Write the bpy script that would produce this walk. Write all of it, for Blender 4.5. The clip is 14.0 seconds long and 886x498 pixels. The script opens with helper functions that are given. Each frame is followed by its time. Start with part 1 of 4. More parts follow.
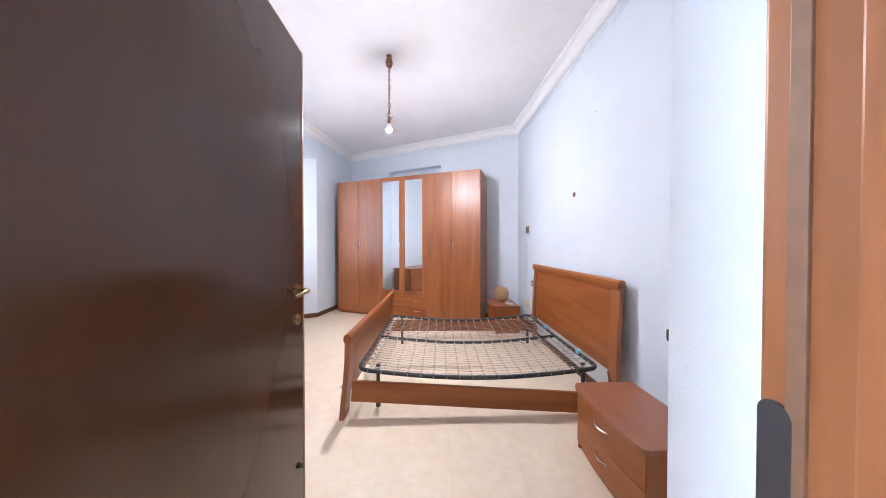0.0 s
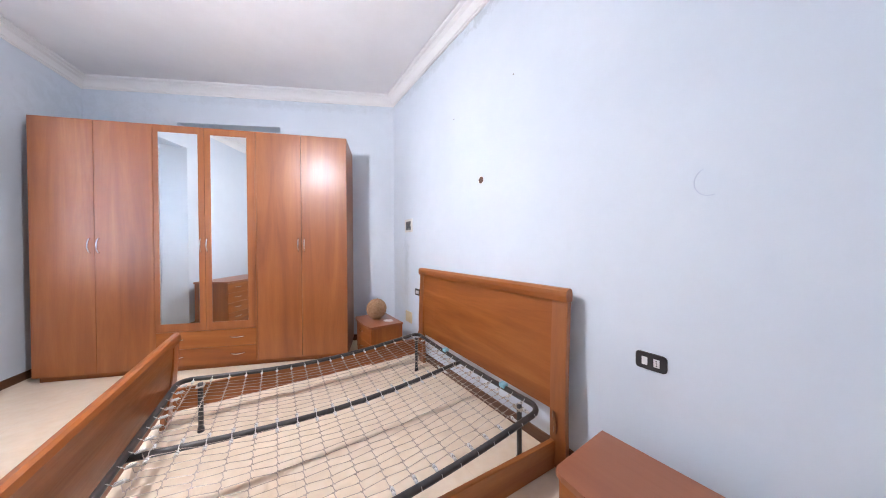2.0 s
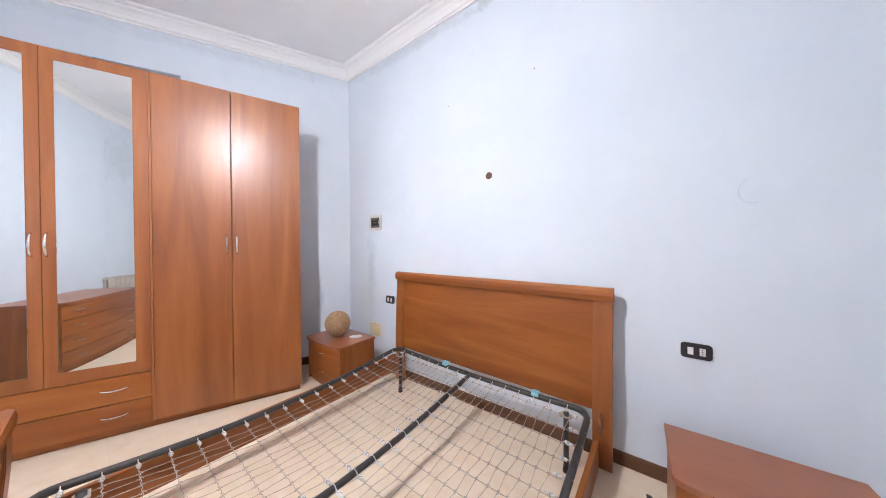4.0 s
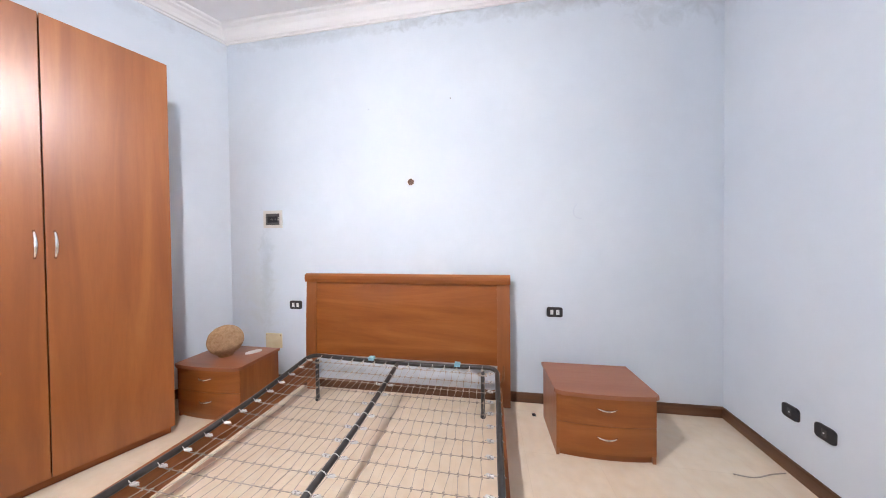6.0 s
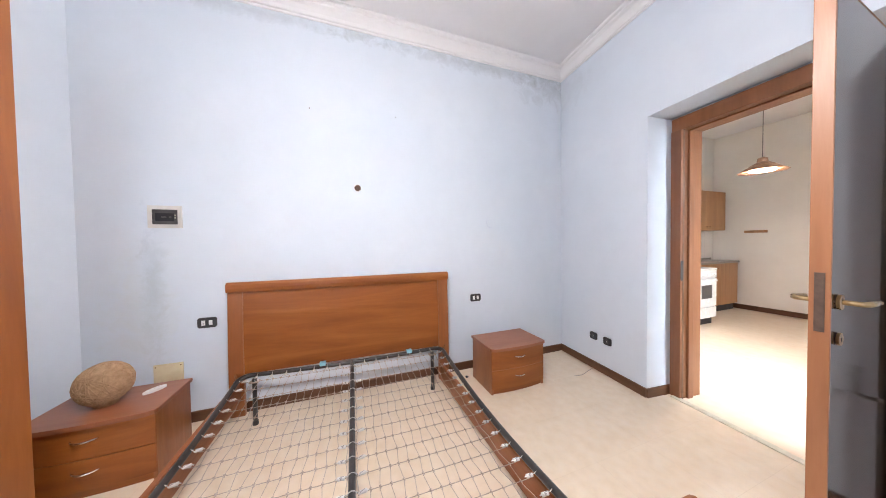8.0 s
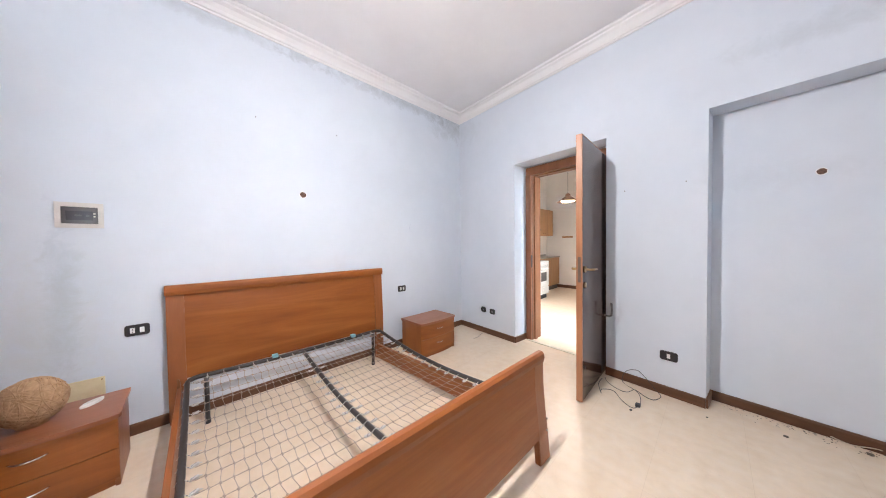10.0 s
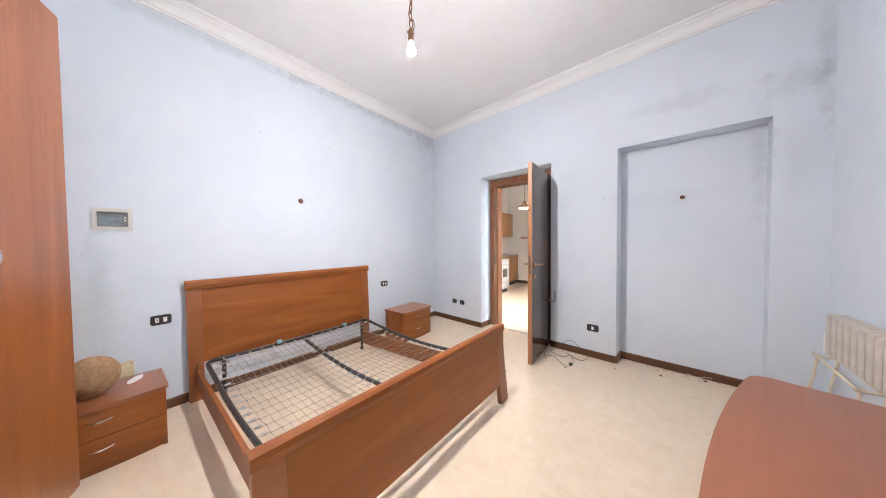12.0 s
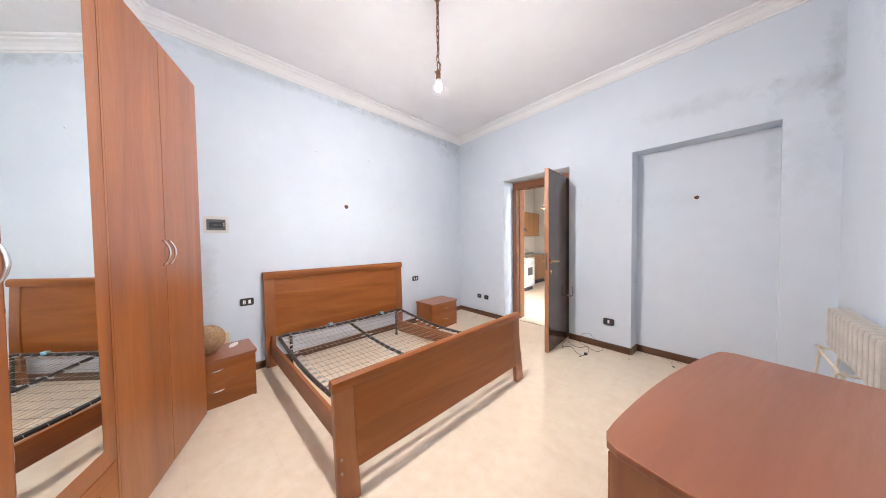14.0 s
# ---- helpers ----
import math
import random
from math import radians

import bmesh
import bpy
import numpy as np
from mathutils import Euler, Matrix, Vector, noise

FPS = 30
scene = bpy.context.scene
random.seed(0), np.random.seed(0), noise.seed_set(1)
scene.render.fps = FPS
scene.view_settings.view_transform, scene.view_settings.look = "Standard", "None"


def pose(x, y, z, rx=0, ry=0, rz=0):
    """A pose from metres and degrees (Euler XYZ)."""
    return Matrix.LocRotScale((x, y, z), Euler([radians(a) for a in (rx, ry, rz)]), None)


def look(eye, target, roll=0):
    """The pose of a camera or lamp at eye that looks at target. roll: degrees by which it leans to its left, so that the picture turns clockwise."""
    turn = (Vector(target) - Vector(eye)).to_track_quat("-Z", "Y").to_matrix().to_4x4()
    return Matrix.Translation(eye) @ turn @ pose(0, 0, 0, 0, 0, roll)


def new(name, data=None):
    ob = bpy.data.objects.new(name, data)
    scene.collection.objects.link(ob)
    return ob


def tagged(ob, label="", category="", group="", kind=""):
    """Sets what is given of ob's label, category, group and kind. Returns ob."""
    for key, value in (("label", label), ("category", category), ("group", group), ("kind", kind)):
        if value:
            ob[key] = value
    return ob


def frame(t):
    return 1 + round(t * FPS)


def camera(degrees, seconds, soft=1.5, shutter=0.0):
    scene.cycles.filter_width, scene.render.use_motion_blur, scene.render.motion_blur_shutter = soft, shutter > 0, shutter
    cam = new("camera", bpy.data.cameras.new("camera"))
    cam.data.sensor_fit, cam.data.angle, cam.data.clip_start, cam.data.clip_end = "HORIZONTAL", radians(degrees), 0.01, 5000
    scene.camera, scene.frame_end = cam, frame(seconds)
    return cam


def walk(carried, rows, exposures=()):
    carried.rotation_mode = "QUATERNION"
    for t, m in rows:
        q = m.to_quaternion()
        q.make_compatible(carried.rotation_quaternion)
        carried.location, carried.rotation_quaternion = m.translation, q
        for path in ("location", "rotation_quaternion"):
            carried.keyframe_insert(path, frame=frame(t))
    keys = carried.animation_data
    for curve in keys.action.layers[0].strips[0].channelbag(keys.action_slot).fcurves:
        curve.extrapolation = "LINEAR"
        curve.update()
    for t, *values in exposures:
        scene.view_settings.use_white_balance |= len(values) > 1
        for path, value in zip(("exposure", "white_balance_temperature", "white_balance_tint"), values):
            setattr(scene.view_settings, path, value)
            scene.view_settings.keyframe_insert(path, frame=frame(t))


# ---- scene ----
cam = camera(118.3, 14.0, soft=1.0)
PATH = [
    (0, (-1.419, -0.353, 1.252), (-1.343, 1.646, 1.227), 0.0),
    (0.5, (-1.452, -0.138, 1.290), (-1.016, 1.813, 1.242), -0.6),
    (1, (-1.474, 0.13, 1.247), (-0.758, 1.997, 1.226), -0.2),
    (1.5, (-1.468, 0.411, 1.243), (-0.571, 2.198, 1.216), -0.2),
    (2, (-1.433, 0.663, 1.237), (-0.324, 2.327, 1.217), -0.3),
    (2.5, (-1.41, 0.899, 1.241), (-0.126, 2.432, 1.229), 0.1),
    (5, (-2.114, 1.488, 1.235), (-0.308, 2.347, 1.212), -0.7),
    (5.5, (-2.163, 1.532, 1.224), (-0.256, 2.137, 1.205), -0.6),
    (6, (-2.139, 1.658, 1.237), (-0.163, 1.968, 1.209), -0.6),
    (6.5, (-2.142, 1.828, 1.234), (-0.144, 1.919, 1.206), -0.6),
    (7, (-2.182, 2.025, 1.234), (-0.193, 1.819, 1.19), -0.7),
    (7.5, (-2.306, 2.163, 1.262), (-0.355, 1.724, 1.216), -0.8),
    (8, (-2.423, 2.37, 1.28), (-0.548, 1.678, 1.233), -0.8),
    (8.5, (-2.515, 2.56, 1.305), (-0.742, 1.638, 1.247), -0.7),
    (9, (-2.633, 2.728, 1.301), (-0.966, 1.624, 1.244), -0.8),
    (11.5, (-2.911, 3.515, 1.277), (-1.689, 1.933, 1.232), -0.5),
    (12, (-3.014, 3.583, 1.309), (-1.778, 2.011, 1.253), -0.5),
    (12.5, (-3.126, 3.619, 1.324), (-1.857, 2.075, 1.256), -0.6),
    (13, (-3.204, 3.674, 1.315), (-1.86, 2.194, 1.252), -0.6),
    (13.5, (-3.248, 3.771, 1.301), (-1.863, 2.329, 1.246), -0.6),
    (14, (-3.29, 3.844, 1.307), (-1.892, 2.415, 1.248), -0.7),
]
WALK = [(t, look(eye, target, roll)) for t, eye, target, roll in PATH]
# the clip's camera warms its white balance a little on the way
EXPOSURES = [(0.0, 1.43, 5960, 15), (1.0, 1.41, 5960, 14), (2.5, 1.43, 6000, 14), (5.0, 1.43, 6160, 12), (9.0, 1.40, 6320, 13), (11.5, 1.37, 6360, 12), (14.0, 1.40, 6440, 12)]
walk(cam, WALK, EXPOSURES)

# ---- world and large lights ----
world = bpy.data.worlds.new("sky")
scene.world = world
world.use_nodes = True
wn = world.node_tree
sky = wn.nodes.new("ShaderNodeTexSky")
sky.sky_type, sky.sun_disc, sky.sun_elevation, sky.sun_rotation = "NISHITA", False, radians(40), radians(200)
wn.links.new(sky.outputs[0], wn.nodes["Background"].inputs[0])
wn.nodes["Background"].inputs[1].default_value = 0.1

BULB = 3400.0       # glow of the bare bulb
WINDOW = 120.0       # daylight in the bedroom window
# added cool fill for the kitchen floor, not a known window
KITCHEN_FILL = 85.0
KITCHEN_BULB = 120.0


def area_lamp(name, m, sx, sy, watts, colour):
    data = bpy.data.lights.new(name, "AREA")
    data.shape, data.size, data.size_y, data.energy, data.color = "RECTANGLE", sx, sy, watts, colour
    ob = new(name, data)
    ob.matrix_world = m
    return ob


# ---- materials ----
def material(name, colour=(0.8, 0.8, 0.8), rough=0.5, metal=0.0, **more):
    m = bpy.data.materials.new(name)
    m.use_nodes = True
    b = m.node_tree.nodes["Principled BSDF"]
    b.inputs["Base Color"].default_value = (*colour, 1)
    b.inputs["Roughness"].default_value = rough
    b.inputs["Metallic"].default_value = metal
    for k, v in more.items():
        b.inputs[k.replace("_", " ")].default_value = v
    return m


def node(m, kind, **values):
    n = m.node_tree.nodes.new(kind)
    for k, v in values.items():
        n.inputs[k.replace("_", " ")].default_value = v
    return n


def wire(m, a, b):
    m.node_tree.links.new(a, b)


def coords(m, scale=(1, 1, 1), kind="Object", loc=(0, 0, 0)):
    tc, mp = node(m, "ShaderNodeTexCoord"), node(m, "ShaderNodeMapping")
    mp.inputs["Scale"].default_value, mp.inputs["Location"].default_value = scale, loc
    wire(m, tc.outputs[kind], mp.inputs["Vector"])
    return mp.outputs["Vector"]


def fractal(m, vector, scale, detail=6.0, rough=0.6, distort=0.0):
    n = node(m, "ShaderNodeTexNoise", Scale=scale, Detail=detail, Roughness=rough, Distortion=distort)
    wire(m, vector, n.inputs["Vector"])
    return n.outputs["Fac"]


def ramp(m, fac, *stops):
    r = node(m, "ShaderNodeValToRGB")
    while len(r.color_ramp.elements) < len(stops):
        r.color_ramp.elements.new(0.5)
    for e, (pos, col) in zip(r.color_ramp.elements, stops):
        e.position = pos
        e.color = (*col, 1) if len(col) == 3 else col
    wire(m, fac, r.inputs["Fac"])
    return r.outputs["Color"]


def grey(v):
    return (v, v, v)


def mix(m, fac, a, b, mode="MIX"):
    n = m.node_tree.nodes.new("ShaderNodeMix")
    n.data_type, n.blend_type = "RGBA", mode
    for sock, v in ((n.inputs[0], fac), (n.inputs[6], a), (n.inputs[7], b)):
        if isinstance(v, (int, float)):
            sock.default_value = v
        elif isinstance(v, tuple):
            sock.default_value = (*v, 1)
        else:
            wire(m, v, sock)
    return n.outputs[2]


def math_node(m, op, a, b=0.0):
    n = m.node_tree.nodes.new("ShaderNodeMath")
    n.operation = op
    for sock, v in zip(n.inputs, (a, b)):
        if isinstance(v, (int, float)):
            sock.default_value = v
        else:
            wire(m, v, sock)
    return n.outputs[0]


def bump(m, height, strength=0.1, distance=0.002):
    n = node(m, "ShaderNodeBump", Strength=strength, Distance=distance)
    wire(m, height, n.inputs["Height"])
    wire(m, n.outputs[0], bsdf(m).inputs["Normal"])


def bsdf(m):
    return m.node_tree.nodes["Principled BSDF"]


def paint(name, base, tint, stains=(), rough=0.75):
    """Old wall paint: two scales of blotches, roller grain, and stains (place, radius, strength) of mould or damp."""
    m = material(name, base, rough)
    v = coords(m)
    big, mid, fine = fractal(m, v, 1.3, 4), fractal(m, v, 6.0, 6), fractal(m, v, 160.0, 3)
    col = mix(m, ramp(m, big, (0.35, grey(0)), (0.68, grey(1))), base, tint)
    col = mix(m, ramp(m, mid, (0.45, grey(0)), (0.8, grey(0.35))), col, tuple(c * 0.9 for c in base))
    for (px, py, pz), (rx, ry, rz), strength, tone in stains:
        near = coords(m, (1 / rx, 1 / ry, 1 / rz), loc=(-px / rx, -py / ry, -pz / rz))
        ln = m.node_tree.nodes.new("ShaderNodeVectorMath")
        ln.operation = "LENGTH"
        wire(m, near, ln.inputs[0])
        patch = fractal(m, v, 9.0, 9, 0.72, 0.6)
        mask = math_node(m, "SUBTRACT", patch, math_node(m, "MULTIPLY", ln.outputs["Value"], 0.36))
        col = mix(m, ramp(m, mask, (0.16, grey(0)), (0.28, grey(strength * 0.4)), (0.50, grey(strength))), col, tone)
    wire(m, col, bsdf(m).inputs["Base Color"])
    bump(m, math_node(m, "ADD", fine, math_node(m, "MULTIPLY", mid, 2.0)), 0.25, 0.0015)
    return m


def wood(name, dark, mid, light, axis, rough=0.32, grain=1.0, coat=0.0):
    """Veneer with its grain along one axis (0, 1 or 2) of the object."""
    m = material(name, mid, rough)
    s = [9.0 * grain] * 3
    s[axis] = 0.75 * grain
    v = coords(m, tuple(s))
    info = node(m, "ShaderNodeObjectInfo")
    shift = m.node_tree.nodes.new("ShaderNodeVectorMath")
    shift.operation = "ADD"
    wire(m, v, shift.inputs[0])
    wire(m, math_node(m, "MULTIPLY", info.outputs["Random"], 37.0), shift.inputs[1])
    v = shift.outputs[0]
    broad, fine = fractal(m, v, 0.7, 4, 0.55, 1.2), fractal(m, v, 9.0, 5, 0.7, 0.3)
    col = ramp(m, broad, (0.27, dark), (0.50, mid), (0.79, light))
    col = mix(m, ramp(m, fine, (0.40, grey(0.0)), (0.75, grey(0.28))), col, dark)
    wire(m, col, bsdf(m).inputs["Base Color"])
    wire(m, ramp(m, fine, (0.3, grey(rough * 0.85)), (0.8, grey(rough * 1.25))), bsdf(m).inputs["Roughness"])
    bsdf(m).inputs["Coat Weight"].default_value = coat
    bsdf(m).inputs["Coat Roughness"].default_value = 0.36
    bump(m, fine, 0.06, 0.001)
    return m


BLUE, BLUE2 = (0.67, 0.725, 0.795), (0.625, 0.685, 0.76)
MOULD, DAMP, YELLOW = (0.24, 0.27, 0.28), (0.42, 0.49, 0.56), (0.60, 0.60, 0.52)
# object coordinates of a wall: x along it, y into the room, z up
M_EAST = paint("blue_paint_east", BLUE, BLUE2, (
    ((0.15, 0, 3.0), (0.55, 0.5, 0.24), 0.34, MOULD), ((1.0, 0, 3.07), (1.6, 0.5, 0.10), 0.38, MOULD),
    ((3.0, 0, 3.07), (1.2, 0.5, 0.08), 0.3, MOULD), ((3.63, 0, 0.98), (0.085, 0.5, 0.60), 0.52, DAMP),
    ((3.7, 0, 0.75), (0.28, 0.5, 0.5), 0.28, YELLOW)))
M_SOUTH = paint("blue_paint_south", BLUE, BLUE2, (
    ((-0.1, 0, 2.98), (0.35, 0.5, 0.3), 0.15, MOULD), ((-3.95, 0, 2.50), (0.36, 0.6, 0.14), 0.25, MOULD),
    ((-3.25, 0, 2.56), (0.50, 0.6, 0.12), 0.20, MOULD), ((-4.0, 0, 2.55), (0.07, 0.6, 0.55), 0.32, MOULD), ((-3.9, 0, 1.9), (0.16, 0.6, 0.35), 0.14, MOULD),
    ((-3.72, 0, 1.95), (0.07, 0.6, 0.65), 0.17, MOULD), ((-3.1, 0, 1.72), (0.5, 0.6, 0.12), 0.10, MOULD)))
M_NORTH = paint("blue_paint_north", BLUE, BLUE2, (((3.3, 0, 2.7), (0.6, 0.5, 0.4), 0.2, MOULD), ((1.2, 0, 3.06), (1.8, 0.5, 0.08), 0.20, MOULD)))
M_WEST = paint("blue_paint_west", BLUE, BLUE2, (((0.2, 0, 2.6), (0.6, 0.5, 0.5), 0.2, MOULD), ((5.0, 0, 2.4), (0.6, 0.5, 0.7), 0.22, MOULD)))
M_CREAM = paint("cream_kitchen_paint", (0.79, 0.745, 0.69), (0.75, 0.70, 0.64))
M_CEIL = paint("white_ceiling_paint", (0.80, 0.79, 0.80), (0.75, 0.74, 0.75))
M_PLASTER = material("white_plaster_moulding", (0.80, 0.79, 0.79), 0.7)

M_FLOOR = material("polished_beige_marble", (0.66, 0.52, 0.38), 0.22)
_v = coords(M_FLOOR)
_c = mix(M_FLOOR, ramp(M_FLOOR, fractal(M_FLOOR, _v, 7.0, 4, 0.55, 0.3), (0.25, grey(0)), (0.75, grey(1))), (0.77, 0.64, 0.485), (0.70, 0.565, 0.41))
_c = mix(M_FLOOR, ramp(M_FLOOR, fractal(M_FLOOR, _v, 34.0, 3, 0.5), (0.42, grey(0)), (0.75, grey(0.4))), _c, (0.62, 0.485, 0.345))
_c = mix(M_FLOOR, ramp(M_FLOOR, fractal(M_FLOOR, _v, 17.0, 3, 0.5), (0.4, grey(0)), (0.85, grey(0.35))), _c, (0.84, 0.78, 0.70))
_b = node(M_FLOOR, "ShaderNodeTexBrick", Scale=1.0, Mortar_Size=0.0012, Mortar_Smooth=0.4, Brick_Width=0.4, Row_Height=0.4)
_b.offset = 0.0
_b.inputs["Color1"].default_value, _b.inputs["Color2"].default_value, _b.inputs["Mortar"].default_value = (1, 1, 1, 1), (0.985, 0.982, 0.98, 1), (0.90, 0.88, 0.86, 1)
wire(M_FLOOR, coords(M_FLOOR, loc=(0.12, 0.17, 0)), _b.inputs["Vector"])
_c = mix(M_FLOOR, 1.0, _c, _b.outputs["Color"], "MULTIPLY")
wire(M_FLOOR, _c, bsdf(M_FLOOR).inputs["Base Color"])
wire(M_FLOOR, ramp(M_FLOOR, fractal(M_FLOOR, _v, 5.0, 6), (0.3, grey(0.33)), (0.75, grey(0.40))), bsdf(M_FLOOR).inputs["Roughness"])

CH = ((0.195, 0.050, 0.008), (0.285, 0.084, 0.015), (0.385, 0.132, 0.029))
M_CHERRY_Z = wood("cherry_veneer_upright", *CH, 2, 0.40, 1.0, 0.50)
bsdf(M_CHERRY_Z).inputs["Specular IOR Level"].default_value = 0.6
M_CHERRY_Y = wood("cherry_veneer_across", *CH, 1, 0.38)
M_CHERRY_X = wood("cherry_veneer_lengthwise", *CH, 0, 0.38)
M_CHERRY_TOP = wood("cherry_veneer_worn_top", (0.235, 0.074, 0.030), (0.285, 0.097, 0.042), (0.33, 0.122, 0.056), 0, 0.36, 0.6, 0.35)
M_JAMB = wood("walnut_door_frame", (0.145, 0.050, 0.017), (0.200, 0.074, 0.027), (0.25, 0.098, 0.038), 2, 0.4)
M_RIM = wood("light_door_edging", (0.26, 0.105, 0.045), (0.36, 0.16, 0.075), (0.44, 0.22, 0.11), 2, 0.4)
M_SKIRT = wood("dark_wood_skirting", (0.070, 0.028, 0.012), (0.125, 0.052, 0.023), (0.18, 0.082, 0.040), 0, 0.4)
M_KWOOD = wood("honey_kitchen_veneer", (0.28, 0.13, 0.05), (0.38, 0.19, 0.075), (0.46, 0.25, 0.105), 2, 0.45)

M_LEAF = material("dark_brown_door_laminate", (0.085, 0.045, 0.030), 0.15, Specular_IOR_Level=0.38)
_f = fractal(M_LEAF, coords(M_LEAF, (3, 3, 0.8)), 2.0, 4)
wire(M_LEAF, ramp(M_LEAF, _f, (0.3, (0.056, 0.027, 0.016)), (0.75, (0.068, 0.033, 0.020))), bsdf(M_LEAF).inputs["Base Color"])


def speckled(name, a, b, scale, rough, metal=0.0, relief=0.0):
    m = material(name, a, rough, metal)
    f = fractal(m, coords(m), scale, 5)
    wire(m, ramp(m, f, (0.35, a), (0.7, b)), bsdf(m).inputs["Base Color"])
    wire(m, ramp(m, f, (0.3, grey(rough * 0.8)), (0.8, grey(min(1, rough * 1.3)))), bsdf(m).inputs["Roughness"])
    if relief:
        bump(m, f, relief, 0.002)
    return m


M_SPRING = speckled("bright_zinc_spring", (0.72, 0.71, 0.69), (0.58, 0.57, 0.55), 40, 0.3, 0.55)
M_CHROME = speckled("satin_chrome", (0.78, 0.78, 0.78), (0.66, 0.66, 0.67), 60, 0.22, 1.0)
M_STEEL = speckled("galvanised_wire", (0.48, 0.41, 0.35), (0.34, 0.285, 0.235), 40, 0.5, 0.55)
M_BRASS = speckled("worn_brass", (0.52, 0.38, 0.20), (0.36, 0.26, 0.13), 40, 0.3, 1.0)
M_COPPER = speckled("tarnished_copper", (0.34, 0.17, 0.09), (0.20, 0.10, 0.06), 50, 0.5, 0.6)
M_TUBE = speckled("black_enamelled_tube", (0.022, 0.020, 0.020), (0.045, 0.040, 0.038), 30, 0.38)
M_BLACK = speckled("black_plastic", (0.022, 0.020, 0.024), (0.035, 0.032, 0.034), 25, 0.45)
M_SMOKE = speckled("smoked_plastic", (0.06, 0.055, 0.055), (0.09, 0.085, 0.085), 15, 0.35)
M_PLATE = speckled("dull_brown_metal", (0.16, 0.115, 0.09), (0.11, 0.08, 0.065), 30, 0.45, 0.5)
M_BRACKET = speckled("reddish_bracket", (0.30, 0.14, 0.07), (0.20, 0.09, 0.05), 40, 0.4, 0.5)
M_SEAL = speckled("brown_rubber_seal", (0.16, 0.085, 0.05), (0.12, 0.065, 0.04), 30, 0.45)
M_VISOR = material("tinted_clear_visor", (0.045, 0.045, 0.05), 0.06, Coat_Weight=0.5)
M_IVORY = speckled("ivory_plastic", (0.76, 0.72, 0.62), (0.68, 0.64, 0.54), 20, 0.4)
M_WHITE = speckled("white_plastic", (0.8, 0.8, 0.79), (0.74, 0.74, 0.72), 20, 0.35)
M_ENAMEL = speckled("cream_radiator_enamel", (0.60, 0.54, 0.48), (0.50, 0.445, 0.39), 14, 0.45, 0, 0.1)
M_STOVE = speckled("white_stove_enamel", (0.80, 0.80, 0.78), (0.73, 0.72, 0.69), 8, 0.25)
M_STONE = speckled("pale_marble_sill", (0.62, 0.58, 0.46), (0.50, 0.45, 0.34), 30, 0.4)
M_COUNTER = speckled("grey_worktop", (0.30, 0.27, 0.22), (0.20, 0.18, 0.15), 60, 0.35)
M_WHITEWOOD = speckled("white_window_lacquer", (0.66, 0.64, 0.61), (0.58, 0.56, 0.52), 12, 0.4)
M_STAND = speckled("pale_beech", (0.72, 0.64, 0.52), (0.62, 0.53, 0.41), 20, 0.5)
M_HOLE = speckled("raw_brick_dust", (0.16, 0.08, 0.05), (0.05, 0.03, 0.025), 90, 0.9)
M_PAPER = speckled("yellowed_card", (0.74, 0.64, 0.42), (0.66, 0.54, 0.33), 10, 0.8)
M_SKYCLIP = material("light_blue_plastic", (0.25, 0.55, 0.66), 0.4)
M_DUST = speckled("grey_dust", (0.12, 0.10, 0.08), (0.25, 0.21, 0.17), 60, 0.95)
M_MIRROR = material("silvered_mirror", (0.86, 0.90, 0.90), 0.012, 1.0)
M_GLASS = material("window_glass", (1, 1, 1), 0.0, Transmission_Weight=1.0, IOR=1.45)

M_WICKER = speckled("woven_straw", (0.47, 0.30, 0.165), (0.33, 0.195, 0.10), 45, 0.8, 0, 0.6)

M_SHEER = bpy.data.materials.new("white_sheer_curtain")
M_SHEER.use_nodes = True
_t = M_SHEER.node_tree
_t.nodes.remove(_t.nodes["Principled BSDF"])
_d, _tr, _tp = _t.nodes.new("ShaderNodeBsdfDiffuse"), _t.nodes.new("ShaderNodeBsdfTranslucent"), _t.nodes.new("ShaderNodeBsdfTransparent")
_d.inputs[0].default_value = _tr.inputs[0].default_value = (0.86, 0.87, 0.88, 1)
_m1, _m2 = _t.nodes.new("ShaderNodeMixShader"), _t.nodes.new("ShaderNodeMixShader")
_m1.inputs[0].default_value = 0.5
_weave = ramp(M_SHEER, fractal(M_SHEER, coords(M_SHEER, (1, 1, 0.6)), 220.0, 2), (0.40, grey(0.02)), (0.62, grey(0.14)))
wire(M_SHEER, _weave, _m2.inputs[0])
wire(M_SHEER, _d.outputs[0], _m1.inputs[1])
wire(M_SHEER, _tr.outputs[0], _m1.inputs[2])
wire(M_SHEER, _m1.outputs[0], _m2.inputs[1])
wire(M_SHEER, _tp.outputs[0], _m2.inputs[2])
wire(M_SHEER, _m2.outputs[0], _t.nodes["Material Output"].inputs[0])


def glow(name, colour, strength):
    m = material(name, (0.9, 0.9, 0.9), 0.4)
    bsdf(m).inputs["Emission Color"].default_value = (*colour, 1)
    bsdf(m).inputs["Emission Strength"].default_value = strength
    return m


M_BULB = glow("lit_bulb", (1.0, 0.97, 0.955), BULB)
M_KBULB = glow("lit_kitchen_bulb", (1.0, 0.87, 0.76), KITCHEN_BULB)


